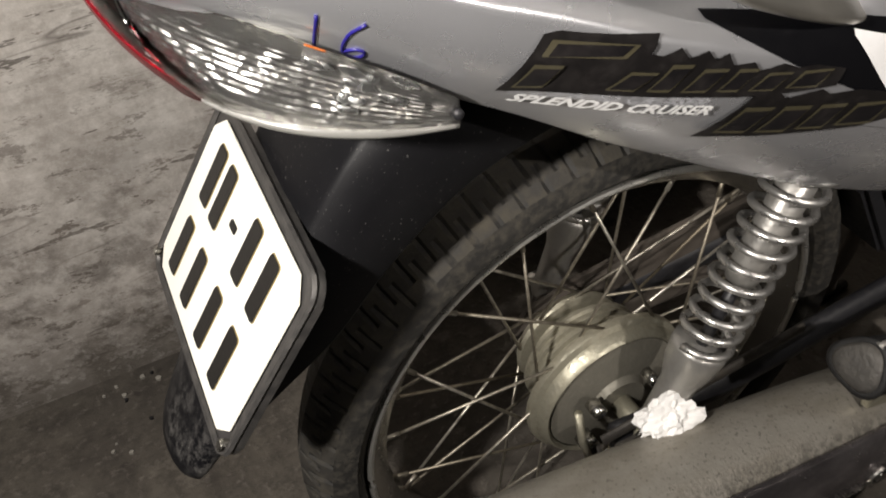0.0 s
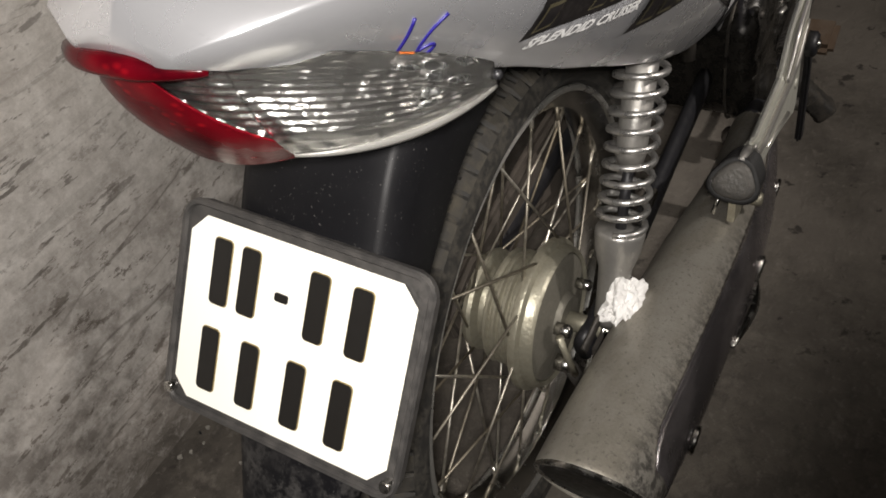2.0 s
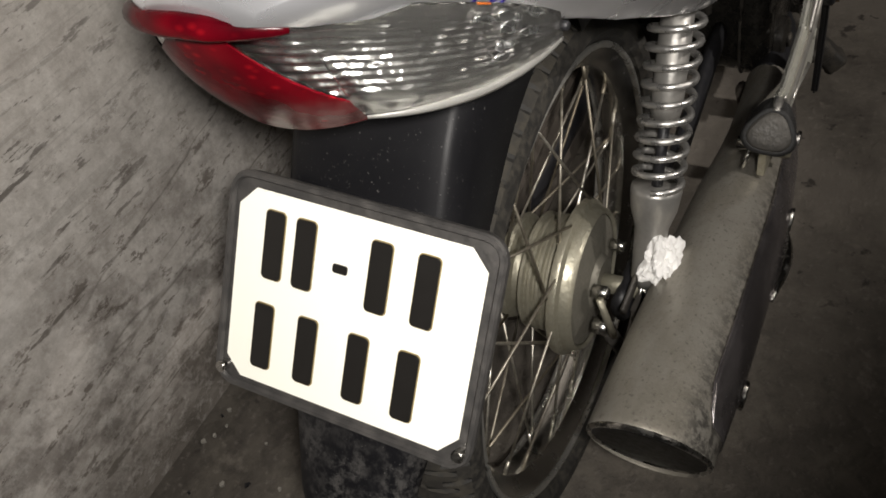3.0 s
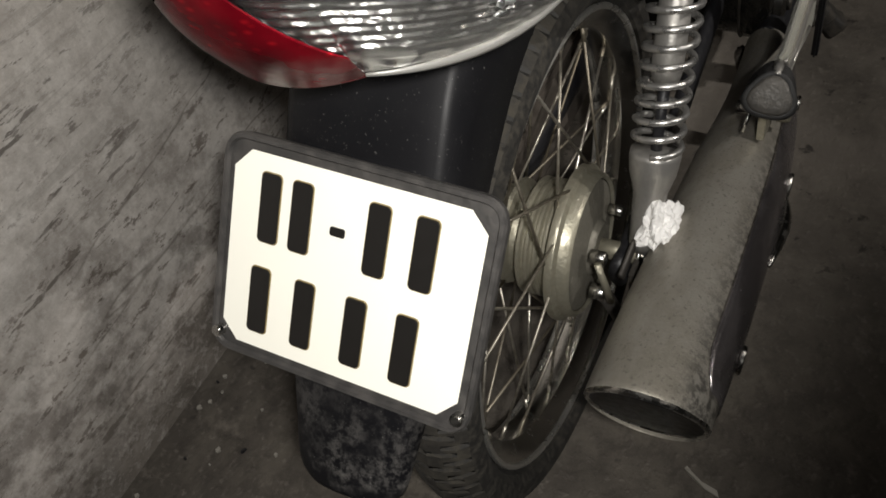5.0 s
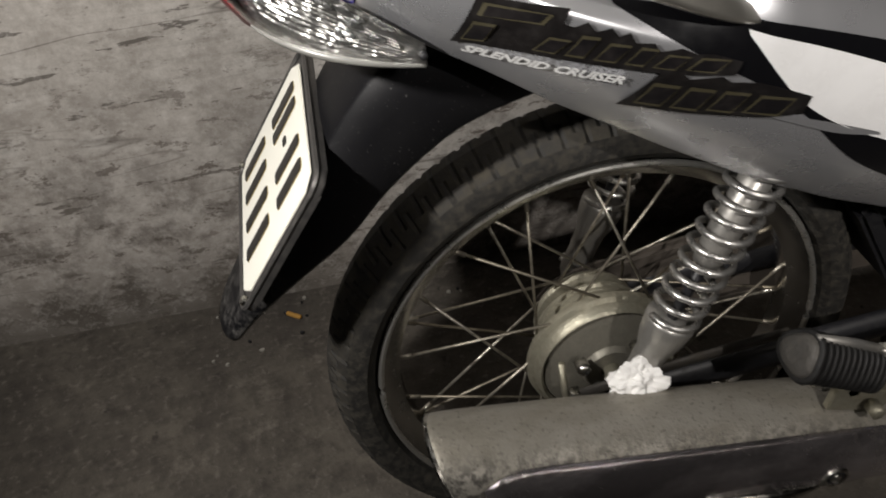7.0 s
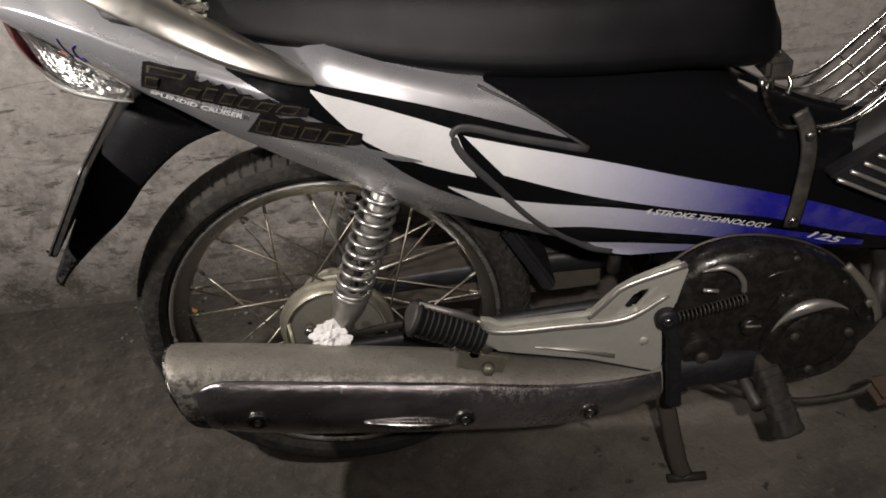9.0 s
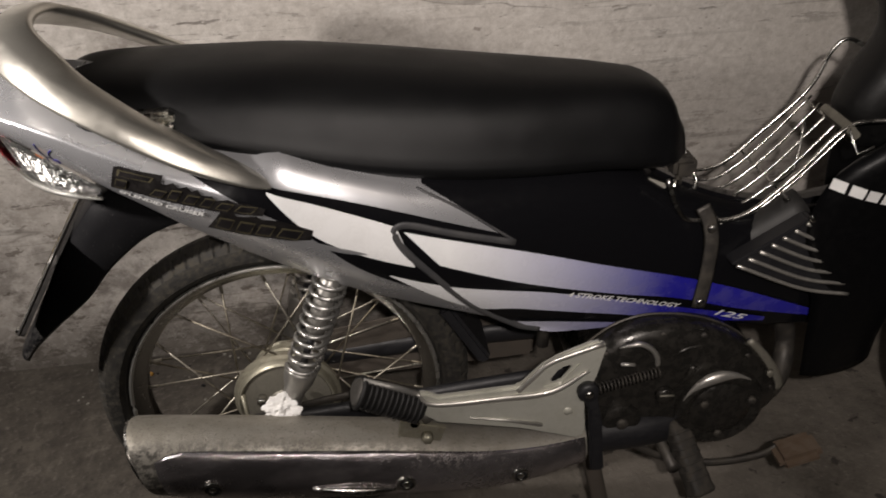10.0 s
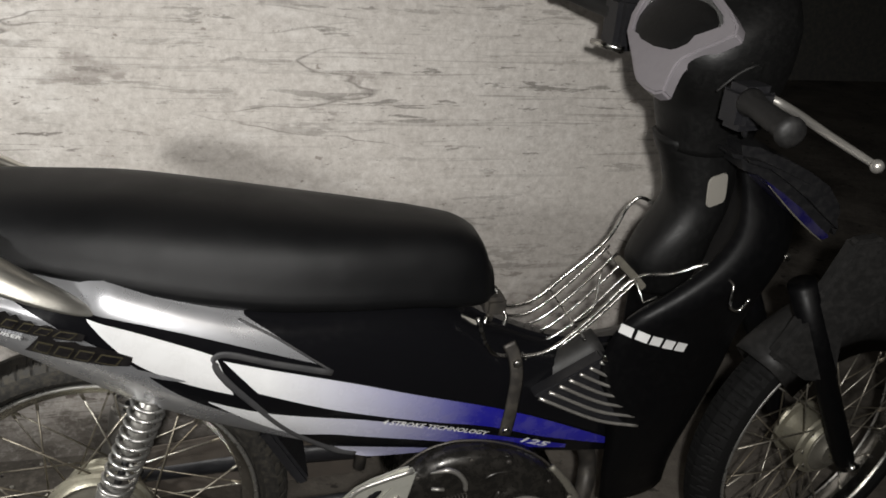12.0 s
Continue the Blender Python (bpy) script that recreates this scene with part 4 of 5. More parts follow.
b = card(0.011, 0.006, 0.0063, 0.0078, 0.0015, 2, 0.0004)
bmesh.ops.translate(b, verts=b.verts, vec=(-0.008, 0.030, 0))
part("plate_bar", on_plate(b), PLATE_INK, plate)
for sx in (-1, 1):
    b = card(0.008, 0.008, 0.002, 0.010, 0.0035, 4, 0.001)
    bmesh.ops.translate(b, verts=b.verts, vec=(sx * 0.093, -0.064, 0))
    part("plate_bolt", on_plate(b), CHROME, plate)

# --- shock absorbers ---
def shock(side):
    foot, head = Vector((-0.008, side * 0.092, 0.310)), Vector((0.098, side * 0.098, 0.585))
    way = (head - foot).normalized()
    body = part("shock_absorber", sweep([foot + way * s for s in (-0.010, 0.0, 0.03, 0.055, 0.075, 0.092, 0.098)], [0.010, 0.015, 0.0155, 0.0165, 0.0225, 0.0245, 0.024], 16), ALU_CLEAN, bike, "grey rear shock absorber")
    part("damper_rod", sweep([foot + way * 0.09, foot + way * 0.17], 0.0055, 10), BLACK_DULL, body)
    part("damper_cover", sweep([foot + way * 0.165, foot + way * 0.175, foot + way * 0.29], [0.0125, 0.0145, 0.0145], 16), ALU_CLEAN, body)
    a1 = way.cross(Vector((0, 1, 0))).normalized()
    a2 = way.cross(a1)
    pts, turns, n = [], 11.0, 264
    for k in range(n):
        f = k / (n - 1)
        s = 0.098 + 0.185 * f
        ang = 2 * math.pi * turns * f
        pts.append(foot + way * s + 0.0225 * (math.cos(ang) * a1 + math.sin(ang) * a2))
    part("coil_spring", sweep(pts, 0.0034, 8, up=way), SPRING, body, "bright steel coil spring")
    part("lower_bolt", disc(foot + Vector((0, side * 0.012, 0)), (0, side, 0), 0.0085, 0.014, 0.002, 6), CHROME, body)


for sd in (-1, 1):
    shock(sd)

# --- swing arm, chain case and inner structure ---
for sd in (-1, 1):
    arm = [(-0.035, sd * 0.073, 0.283), (0.02, sd * 0.073, 0.284), (0.12, sd * 0.072, 0.290), (0.27, sd * 0.068, 0.300), (0.43, sd * 0.062, 0.305)]
    part("swing_arm", sweep(glide(arm, 16), 0.019, 10, 0.55), BLACK_DULL, bike, "black tubular swing arm")
part("axle_plate", plate_of([(-0.045, 0.268), (0.02, 0.266), (0.02, 0.300), (-0.045, 0.298)], -0.092, -0.087, 0.001), STEEL_DIRTY, bike)
part("chain_case", plate_of([(-0.06, 0.29), (-0.04, 0.315), (0.0, 0.330), (0.20, 0.355), (0.40, 0.365), (0.43, 0.33), (0.40, 0.245), (0.0, 0.235), (-0.05, 0.250)], 0.066, 0.082, 0.006), DUSTY, bike, "dusty brown metal chain case")
# brake arm, rod and torque link
part("brake_arm", sweep([(-0.052, -0.064, 0.270), (-0.042, -0.070, 0.235), (-0.035, -0.074, 0.212)], 0.008, 8, 0.6), STEEL_DIRTY, bike, "grimy brake lever arm")
part("brake_rod", sweep([(-0.040, -0.078, 0.214), (0.20, -0.100, 0.226), (0.44, -0.110, 0.235)], 0.003, 6), STEEL_DIRTY, bike)
part("adjuster_nut", sweep([(-0.062, -0.078, 0.214), (-0.040, -0.078, 0.214)], [0.006, 0.007], 8), CHROME, bike)
part("torque_link", sweep([(-0.055, -0.083, 0.305), (0.06, -0.088, 0.33), (0.16, -0.084, 0.335)], 0.007, 8, 0.5), STEEL_DIRTY, bike)
for x, z, r in ((-0.052, 0.270, 0.0095), (0.028, 0.262, 0.006), (0.012, 0.325, 0.006), (-0.045, 0.315, 0.0075)):
    part("drum_bolt", disc((x, -0.050, z), (0, -1, 0), r, 0.016, 0.0018, 6), RIM, bike)
part("axle_washer", disc((REAR.x, -0.088, REAR.z), (0, -1, 0), 0.017, 0.004, 0.001, 20), RIM, bike)
part("cable_stay", sweep([(-0.07, -0.066, 0.335), (-0.068, -0.072, 0.30), (-0.06, -0.074, 0.27)], 0.004, 6), ALU, bike)
part("under_frame", sweep(glide([(0.06, 0, 0.64), (0.22, 0, 0.585), (0.38, 0, 0.50), (0.50, 0, 0.42)], 14), 0.045, 12, 1.1), BLACK_DULL, bike, "black inner frame")
part("wheel_flap", block((0.020, 0.10, 0.125), (0.272, 0.0, 0.390), 0.005, Matrix.Rotation(radians(-30), 4, "Y")), BLACK_DULL, bike, "black rubber flap ahead of the wheel")
part("frame_post", sweep([(0.395, -0.05, 0.44), (0.39, -0.05, 0.36)], 0.010, 8), STEEL_DIRTY, bike)

# --- exhaust ---
MUF = curve_of([(0, -0.200, -0.150, 0.315, 0.0545), (1, -0.188, -0.150, 0.314, 0.0565), (2, -0.08, -0.150, 0.296, 0.0575), (3, 0.06, -0.150, 0.275, 0.0560), (4, 0.16, -0.149, 0.260, 0.0530), (5, 0.27, -0.146, 0.239, 0.0460), (6, 0.36, -0.138, 0.228, 0.0380), (7, 0.44, -0.128, 0.228, 0.0295)])


def muf_ring(s, grow=0.0, a0=0.0, a1=360.0, n=32, skew=0.0):
    x, y, z, r = MUF(s)
    out = []
    for k in range(n):
        a = radians(a0 + (a1 - a0) * k / (n if a1 - a0 >= 360 else n - 1))
        out.append(Vector((x + skew * math.sin(a) * r, y + (r + grow) * 0.96 * math.cos(a), z + (r + grow) * 1.06 * math.sin(a))))
    return out


muffler = part("muffler", smooth(loft([muf_ring(7 * k / 40, 0, skew=-0.36 * max(0.0, 1 - k / 12)) for k in range(41)], caps=False), 40), MUFFLER, bike, "dusty scorched steel muffler with bare worn patches")
mouth = [muf_ring(0, g, skew=-0.36) for g in (0.0, -0.003, -0.006)]
inner = [[p + Vector((d, 0, 0)) for p in muf_ring(0, g, skew=-0.36)] for d, g in ((0.004, -0.007), (0.03, -0.012), (0.045, -0.030), (0.047, -0.046))]
part("muffler_mouth", smooth(loft(mouth + inner), 30), BLACK_DULL, muffler, "dark open end of the muffler")
part("end_ring", sweep([p + Vector((0.001, 0, 0)) for p in muf_ring(0, -0.001, skew=-0.36)], 0.0028, 6, closed=True), CHROME, muffler)
shield = []
for k in range(33):
    s = 1.18 + 5.75 * k / 32
    lean = -0.36 * max(0.0, 1 - s / 2.1)
    lift = 0.0012 + 0.0023 * min(1.0, k / 5)
    top = 133 + 16 * max(0.0, 1 - k / 2.5) ** 2
    shield.append(muf_ring(s, lift, top, 275, 24, lean) + muf_ring(s, 0.0004, 275, top, 24, lean))
part("heat_shield", smooth(loft(shield), 40), SCORCHED, muffler, "blotched chrome heat shield")
for s, a in ((1.78, 186), (4.0, 184), (5.66, 186)):
    p = muf_ring(s, 0.0035, a, a + 1, 2)[0]
    x, y, z, r = MUF(s)
    way = (p - Vector((x, y, z))).normalized()
    side_u = way.cross(Vector((1, 0, 0))).normalized()
    side_v = way.cross(side_u)
    bolt = part("shield_bolt", sweep([p + way * 0.0008 + 0.0118 * (math.cos(b) * side_u + math.sin(b) * side_v) for b in (2 * math.pi * i / 20 for i in range(20))], 0.0026, 8, closed=True), CHROME, muffler, "chromed ring washer and sunk bolt")
    part("bolt_socket", disc(p - way * 0.0005, way, 0.0108, 0.0018, 0.0005, 12), BLACK_DULL, bolt)
    part("bolt_head", disc(p + way * 0.0006, way, 0.0062, 0.0030, 0.0010, 6), CHROME, bolt)
scoop = [muf_ring(2.75 + 1.15 * k / 10, 0.0045 + 0.003 * math.sin(math.pi * k / 10), 188 + 5 * k / 10, 190, 2)[0] for k in range(11)]
part("shield_scoop", sweep(scoop, [0.002 + 0.006 * math.sin(math.pi * k / 10) for k in range(11)], 8), CHROME, muffler)
part("exhaust_pipe", sweep(glide([(0.43, -0.129, 0.230), (0.53, -0.12, 0.228), (0.66, -0.10, 0.215), (0.78, -0.05, 0.22), (0.82, 0, 0.27), (0.80, 0, 0.34)], 26), 0.0165, 12), STEEL_DIRTY, bike, "grimy steel exhaust pipe")

part("pipe_cover", sweep(glide([(0.415, -0.130, 0.232), (0.47, -0.126, 0.232), (0.54, -0.122, 0.230), (0.60, -0.112, 0.226)], 14), [0.026 + 0.004 * math.sin(math.pi * k / 13) for k in range(14)], 16, 0.8), BLACK_DULL, bike, "sooty black exhaust pipe cover")

# --- pillion footrest bracket and peg ---
hole = [(0.369, 0.391), (0.387, 0.417), (0.408, 0.421), (0.386, 0.392)]
bracket = part("footrest_bracket", plate_of([(0.183, 0.388), (0.187, 0.402), (0.202, 0.398), (0.215, 0.390), (0.328, 0.393), (0.345, 0.410), (0.362, 0.427), (0.385, 0.440), (0.428, 0.456), (0.443, 0.458), (0.452, 0.447), (0.440, 0.395), (0.424, 0.350), (0.428, 0.290), (0.415, 0.281), (0.330, 0.313), (0.212, 0.342), (0.194, 0.358)],
                                     -0.180, -0.169, 0.004, hole), CAST, bike, "silver cast footrest bracket with a slot")
part("bracket_rib", sweep(glide([(0.186, -0.180, 0.400), (0.208, -0.182, 0.379), (0.30, -0.182, 0.377), (0.373, -0.182, 0.379), (0.427, -0.182, 0.410)], 26), [0.0025 + 0.0025 * min(1, k / 12, (25 - k) / 5) for k in range(26)], 8, 0.7), BRIGHT_CAST, bracket)
part("bracket_rib", sweep(glide([(0.327, -0.181, 0.386), (0.350, -0.182, 0.411), (0.374, -0.182, 0.432), (0.446, -0.181, 0.454)], 20), 0.0042, 8, 0.7), BRIGHT_CAST, bracket)
part("bracket_rib", sweep([(0.258, -0.180, 0.346), (0.310, -0.181, 0.335), (0.362, -0.181, 0.319)], [0.0012, 0.0026, 0.0034], 8), BRIGHT_CAST, bracket)
part("bracket_dent", disc((0.400, -0.1795, 0.338), (0, -1, 0), 0.008, 0.0025, 0.002, 5), CAST, bracket)
PEG_A, PEG_B = Vector((0.192, -0.170, 0.366)), Vector((0.104, -0.180, 0.418))
end_way = (PEG_B - PEG_A).normalized()
peg_up = Vector((0.55, -0.10, 0.83))
peg_up = (peg_up - end_way * peg_up.dot(end_way)).normalized()
peg_out = end_way.cross(peg_up)


def peg_ring(along, grow=1.0, n=30):
    """A rounded three-cornered section of the footrest rubber, flat side down."""
    ring = []
    for k in range(n):
        a = 2 * math.pi * k / n
        r = grow * (0.0215 + 0.0020 * math.cos(3 * (a - math.pi / 2)))
        ring.append(PEG_A.lerp(PEG_B, along) + peg_out * r * 1.08 * math.cos(a) + peg_up * r * math.sin(a))
    return ring


peg = part("pillion_footrest", smooth(loft([peg_ring(f, g) for f, g in ((0.0, 0.70), (0.06, 0.88), (0.92, 0.88), (0.95, 1.06), (0.985, 1.08), (1.0, 1.02), (1.0, 0.80), (0.985, 0.74))]), 40), PEG_RUBBER, bracket, "black ribbed rubber pillion footrest, folded back")
for k in range(11):
    f = 0.09 + 0.078 * k
    part("rib", smooth(loft([peg_ring(f - 0.022, 0.90), peg_ring(f - 0.014, 1.02), peg_ring(f + 0.014, 1.02), peg_ring(f + 0.022, 0.90)]), 40), PEG_RUBBER, peg)
part("peg_end", smooth(loft([peg_ring(f, g) for f, g in ((0.975, 0.86), (1.006, 0.86), (1.022, 0.74), (1.028, 0.46))]), 50), PEG_STEEL, peg, "worn bare metal footrest end")
part("peg_rail", sweep([PEG_A + peg_up * 0.021, PEG_B.lerp(PEG_A, 0.5) + peg_up * 0.0235, PEG_B + peg_up * 0.022], [0.0055, 0.0050, 0.0035], 8), ALU_CLEAN, peg, "scuffed metal edge over the rubber")
part("peg_clevis", sweep([(0.200, -0.168, 0.340), (0.192, -0.172, 0.360), (0.172, -0.175, 0.378)], 0.009, 8, 0.6), ALU_CLEAN, bracket)
part("mount_clevis", sweep(glide([(0.205, -0.150, 0.330), (0.185, -0.152, 0.345), (0.170, -0.158, 0.362), (0.176, -0.164, 0.376)], 14), 0.0075, 8, 0.6), ALU_CLEAN, bracket)
part("mount_bolt", sweep([(0.180, -0.138, 0.338), (0.180, -0.172, 0.338)], 0.0075, 6), RIM, bracket)
part("mount_pin", sweep([(0.150, -0.150, 0.330), (0.168, -0.156, 0.352)], 0.0025, 6), RIM, bracket)
part("pivot_bolt", disc((0.196, -0.178, 0.322), (0, -1, 0), 0.008, 0.014, 0.002, 6), ALU, bracket)
part("hanger_tab", plate_of([(0.155, 0.318), (0.215, 0.300), (0.225, 0.325), (0.160, 0.346)], -0.172, -0.164, 0.001), ALU, bracket)

# --- engine ---
case_rings = []
OUT = glide([(0.441, 0, 0.375), (0.483, 0, 0.408), (0.517, 0, 0.421), (0.549, 0, 0.424), (0.597, 0, 0.417), (0.648, 0, 0.398), (0.694, 0, 0.366), (0.736, 0, 0.314), (0.756, 0, 0.268), (0.730, 0, 0.228), (0.64, 0, 0.203), (0.54, 0, 0.205), (0.465, 0, 0.225), (0.440, 0, 0.30), (0.441, 0, 0.375)], 61)[:-1]
mid = Vector((0.59, 0, 0.31))
for y, grow in ((0.12, 0.80), (0.10, 0.97), (-0.085, 0.97), (-0.090, 1.0), (-0.104, 1.0), (-0.116, 0.96), (-0.124, 0.86), (-0.127, 0.70)):
    case_rings.append([mid + (p - mid) * grow + Vector((0, y, 0)) for p in OUT])
engine = part("engine", smooth(loft(case_rings), 35), ENGINE, bike, "black horizontal engine with greasy side cover")
part("clutch_cover", revolve([(0.070, 0.012), (0.070, -0.004), (0.067, -0.011), (0.061, -0.0145), (0.054, -0.012), (0.049, -0.010), (0.045, -0.013), (0.020, -0.017), (0.0, -0.018)], (0.652, -0.128, 0.268), n=56), ENGINE, engine, "round glossy dark clutch cover")
# Bright metal arc laid on as the torch highlight of the glossy cover.
arcpts = [Vector((0.652 + 0.0665 * math.cos(radians(a)), -0.1385, 0.268 + 0.0665 * math.sin(radians(a)))) for a in range(52, 158, 5)]
part("cover_highlight", sweep(arcpts, [0.0015 + 0.0085 * math.sin(math.pi * k / (len(arcpts) - 1)) ** 2 for k in range(len(arcpts))], 10, 0.8), BRIGHT_CAST, engine, "bright arc standing in for the torch highlight on the cover")
part("case_seam", sweep([mid + (p - mid) * 1.004 + Vector((0, -0.086, 0)) for p in OUT], 0.0022, 5, closed=True), STEEL_DIRTY, engine)
for x, z in ((0.470, 0.385), (0.555, 0.410), (0.617, 0.400), (0.690, 0.352), (0.735, 0.285), (0.700, 0.222), (0.52, 0.218), (0.455, 0.30)):
    boss = part("bolt_boss", disc((x, -0.100, z), (0, -1, 0), 0.0105, 0.016, 0.003, 12), ENGINE, engine)
    part("case_bolt", disc((x, -0.114, z), (0, -1, 0), 0.0055, 0.008, 0.0012, 6), STEEL_DIRTY, engine)
for x, z in ((0.623, 0.285), (0.698, 0.283), (0.652, 0.222)):
    part("case_bolt", disc((x, -0.138, z), (0, -1, 0), 0.0068, 0.008, 0.0015, 10), STEEL_DIRTY, engine)
part("gearbox_boss", revolve([(0.030, 0.0), (0.030, -0.010), (0.024, -0.014), (0.0, -0.014)], (0.497, -0.125, 0.262), n=24), ENGINE, engine)
part("boss_plug", disc((0.497, -0.138, 0.262), (0, -1, 0), 0.010, 0.006, 0.002, 12), STEEL_DIRTY, engine)
part("oil_cap", disc((0.563, -0.124, 0.303), (0, -1, 0), 0.015, 0.014, 0.003, 12), ENGINE, engine)
part("cap_mark", sweep([(0.552, -0.139, 0.309), (0.574, -0.139, 0.307)], 0.0020, 6), DRUM, engine)
part("case_web", sweep(glide([(0.578, -0.126, 0.310), (0.594, -0.131, 0.332), (0.604, -0.128, 0.352)], 10), [0.002 + 0.0035 * k / 9 for k in range(10)], 8), ENGINE, engine)
part("case_web", sweep(glide([(0.560, -0.122, 0.365), (0.60, -0.124, 0.385), (0.66, -0.118, 0.372), (0.71, -0.112, 0.32)], 18), 0.0045, 8), ENGINE, engine)
part("case_flange", sweep(glide([(0.700, -0.100, 0.366), (0.727, -0.101, 0.333), (0.748, -0.101, 0.297), (0.758, -0.100, 0.266)], 14), [0.006 + 0.007 * k / 13 for k in range(14)], 10, 0.7), DRUM, engine, "dull bare metal edge of the engine case")
part("lever_guard", sweep(glide([(0.486, -0.132, 0.404), (0.500, -0.138, 0.411), (0.514, -0.140, 0.413), (0.530, -0.140, 0.403), (0.541, -0.138, 0.385), (0.545, -0.134, 0.366)], 24), [0.0015 + 0.0028 * min(1, k / 8) for k in range(24)], 6), BRIGHT_CAST, engine)
part("lever_tip", sweep([(0.488, -0.138, 0.378), (0.508, -0.140, 0.376)], 0.003, 6), BRIGHT_CAST, engine)
part("timing_bolt", disc((0.735, -0.112, 0.308), (0, -1, 0), 0.007, 0.006, 0.001, 8), DRUM, engine)
# rear brake light spring and stay
spts = []
for k in range(170):
    f = k / 169
    c = Vector((0.452 + 0.092 * f, -0.150, 0.347 + 0.020 * f))
    spts.append(c + 0.0075 * Vector((0, math.cos(f * 2 * math.pi * 17), math.sin(f * 2 * math.pi * 17))))
part("return_spring", sweep(spts, 0.0013, 5, up=(1, 0, 0.2)), STEEL_DIRTY, bike, "dark return spring")
part("brake_stay", plate_of([(0.412, 0.381), (0.437, 0.378), (0.449, 0.316), (0.457, 0.219), (0.436, 0.222), (0.427, 0.345)], -0.190, -0.182, 0.003), BLACK_DULL, bike)
part("stay_boss", disc((0.425, -0.184, 0.379), (0, -1, 0), 0.0155, 0.012, 0.003, 16), BLACK_DULL, bike)
part("stay_bolt", disc((0.425, -0.195, 0.379), (0, -1, 0), 0.0065, 0.004, 0.002, 8), RIM, bike)

# --- rider's footrest, brake pedal and centre stand ---
part("step_bar", sweep([(0.575, 0.20, 0.185), (0.575, -0.17, 0.185)], 0.010, 10), STEEL_DIRTY, bike, "grimy footrest bar")
FOOT_A, FOOT_B = Vector((0.588, -0.125, 0.236)), Vector((0.614, -0.195, 0.152))
foot_way = (FOOT_B - FOOT_A).normalized()
side_a = foot_way.cross(Vector((0, 0, 1))).normalized()
side_b = side_a.cross(foot_way)


def foot_ring(along, wide, thick):
    """A rounded oblong section of the footrest rubber."""
    mid_p = FOOT_A.lerp(FOOT_B, along)
    return [mid_p + side_a * 0.76 * wide * math.copysign(abs(math.cos(a)) ** 0.5, math.cos(a)) + side_b * 0.82 * thick * math.copysign(abs(math.sin(a)) ** 0.5, math.sin(a)) for a in (2 * math.pi * k / 24 for k in range(24))]


fp = part("rider_footrest", smooth(loft([foot_ring(f, w, h) for f, w, h in ((-0.06, 0.018, 0.014), (0.0, 0.0225, 0.018), (0.06, 0.0235, 0.019), (0.90, 0.0255, 0.020), (0.96, 0.0275, 0.022), (1.0, 0.0265, 0.021), (1.02, 0.022, 0.017))]), 40), FOOT_RUBBER, bike, "worn brown-black rubber footrest")
for k in range(7):
    f = 0.12 + 0.11 * k
    part("rib", smooth(loft([foot_ring(f - 0.020, 0.0235 + 0.002 * f, 0.019), foot_ring(f - 0.010, 0.0247 + 0.002 * f, 0.0202), foot_ring(f + 0.010, 0.0247 + 0.002 * f, 0.0202), foot_ring(f + 0.020, 0.0235 + 0.002 * f, 0.019)]), 40), FOOT_RUBBER, fp)
part("brake_pedal", sweep(glide([(0.50, -0.12, 0.215), (0.58, -0.128, 0.165), (0.66, -0.135, 0.150), (0.735, -0.135, 0.155), (0.765, -0.13, 0.168)], 18), 0.007, 8, 0.7), STEEL_DIRTY, bike, "rusty brake pedal")
part("pedal_pad", block((0.070, 0.055, 0.024), (0.785, -0.150, 0.172), 0.009, Matrix.Rotation(radians(-15), 4, "Y")), RUST, bike, "rusty brown brake pedal pad")
for sd in (-1, 1):
    part("stand_leg", sweep(glide([(0.455, sd * 0.09, 0.205), (0.470, sd * 0.105, 0.12), (0.485, sd * 0.125, 0.04), (0.495, sd * 0.13, 0.012)], 12), 0.0075, 8, 1.9, (0, 1, 0)), DUSTY, bike, "dusty brown steel centre stand leg")
    part("stand_foot", sweep([(0.470, sd * 0.130, 0.007), (0.530, sd * 0.132, 0.007)], 0.007, 8), STEEL_DIRTY, bike)

# --- leg shield, column and handlebar ---
SHIELD = curve_of([(0.24, 0.825, 0.975, 0.060), (0.32, 0.81, 0.983, 0.080), (0.42, 0.795, 1.012, 0.098), (0.50, 0.765, 1.036, 0.110), (0.58, 0.755, 1.052, 0.120), (0.64, 0.772, 1.072, 0.130), (0.69, 0.835, 1.085, 0.138), (0.74, 0.895, 1.092, 0.136), (0.79, 0.935, 1.085, 0.118), (0.84, 0.950, 1.060, 0.085), (0.88, 0.955, 1.03, 0.05)])


def shield_y(x, z):
    """Outward reach of the leg shield at x and z."""
    xr, xf, w = SHIELD(z)
    f = min(max((x - xr) / (xf - xr), 0.0), 1.0)
    return w * max(1 - f ** 2.6, 0.0) ** 0.62 * (0.86 + 0.14 * min(1, f / 0.15))


rings = []
for k in range(41):
    z = 0.24 + 0.64 * k / 40
    xr, xf, w = SHIELD(z)
    right = [(xr + (xf - xr) * math.sin(math.pi / 2 * j / 16), z) for j in range(17)]
    ring = [Vector((x, -shield_y(x, z), z)) for x, z in right]
    ring += [Vector((x, shield_y(x, z), z)) for x, z in reversed(right[5:-1])]
    deep = xr + (xf - xr) * 0.62
    ring += [Vector((right[5][0], shield_y(*right[5]) - 0.006, z)), Vector((deep, 0.05, z)), Vector((deep, -0.03, z)), Vector((xr + 0.02, -shield_y(xr, z) + 0.02, z))]
    rings.append(ring)
legs = part("leg_shield", smooth(loft(rings), 40), BLACK_FADED, bike, "black plastic leg shield")
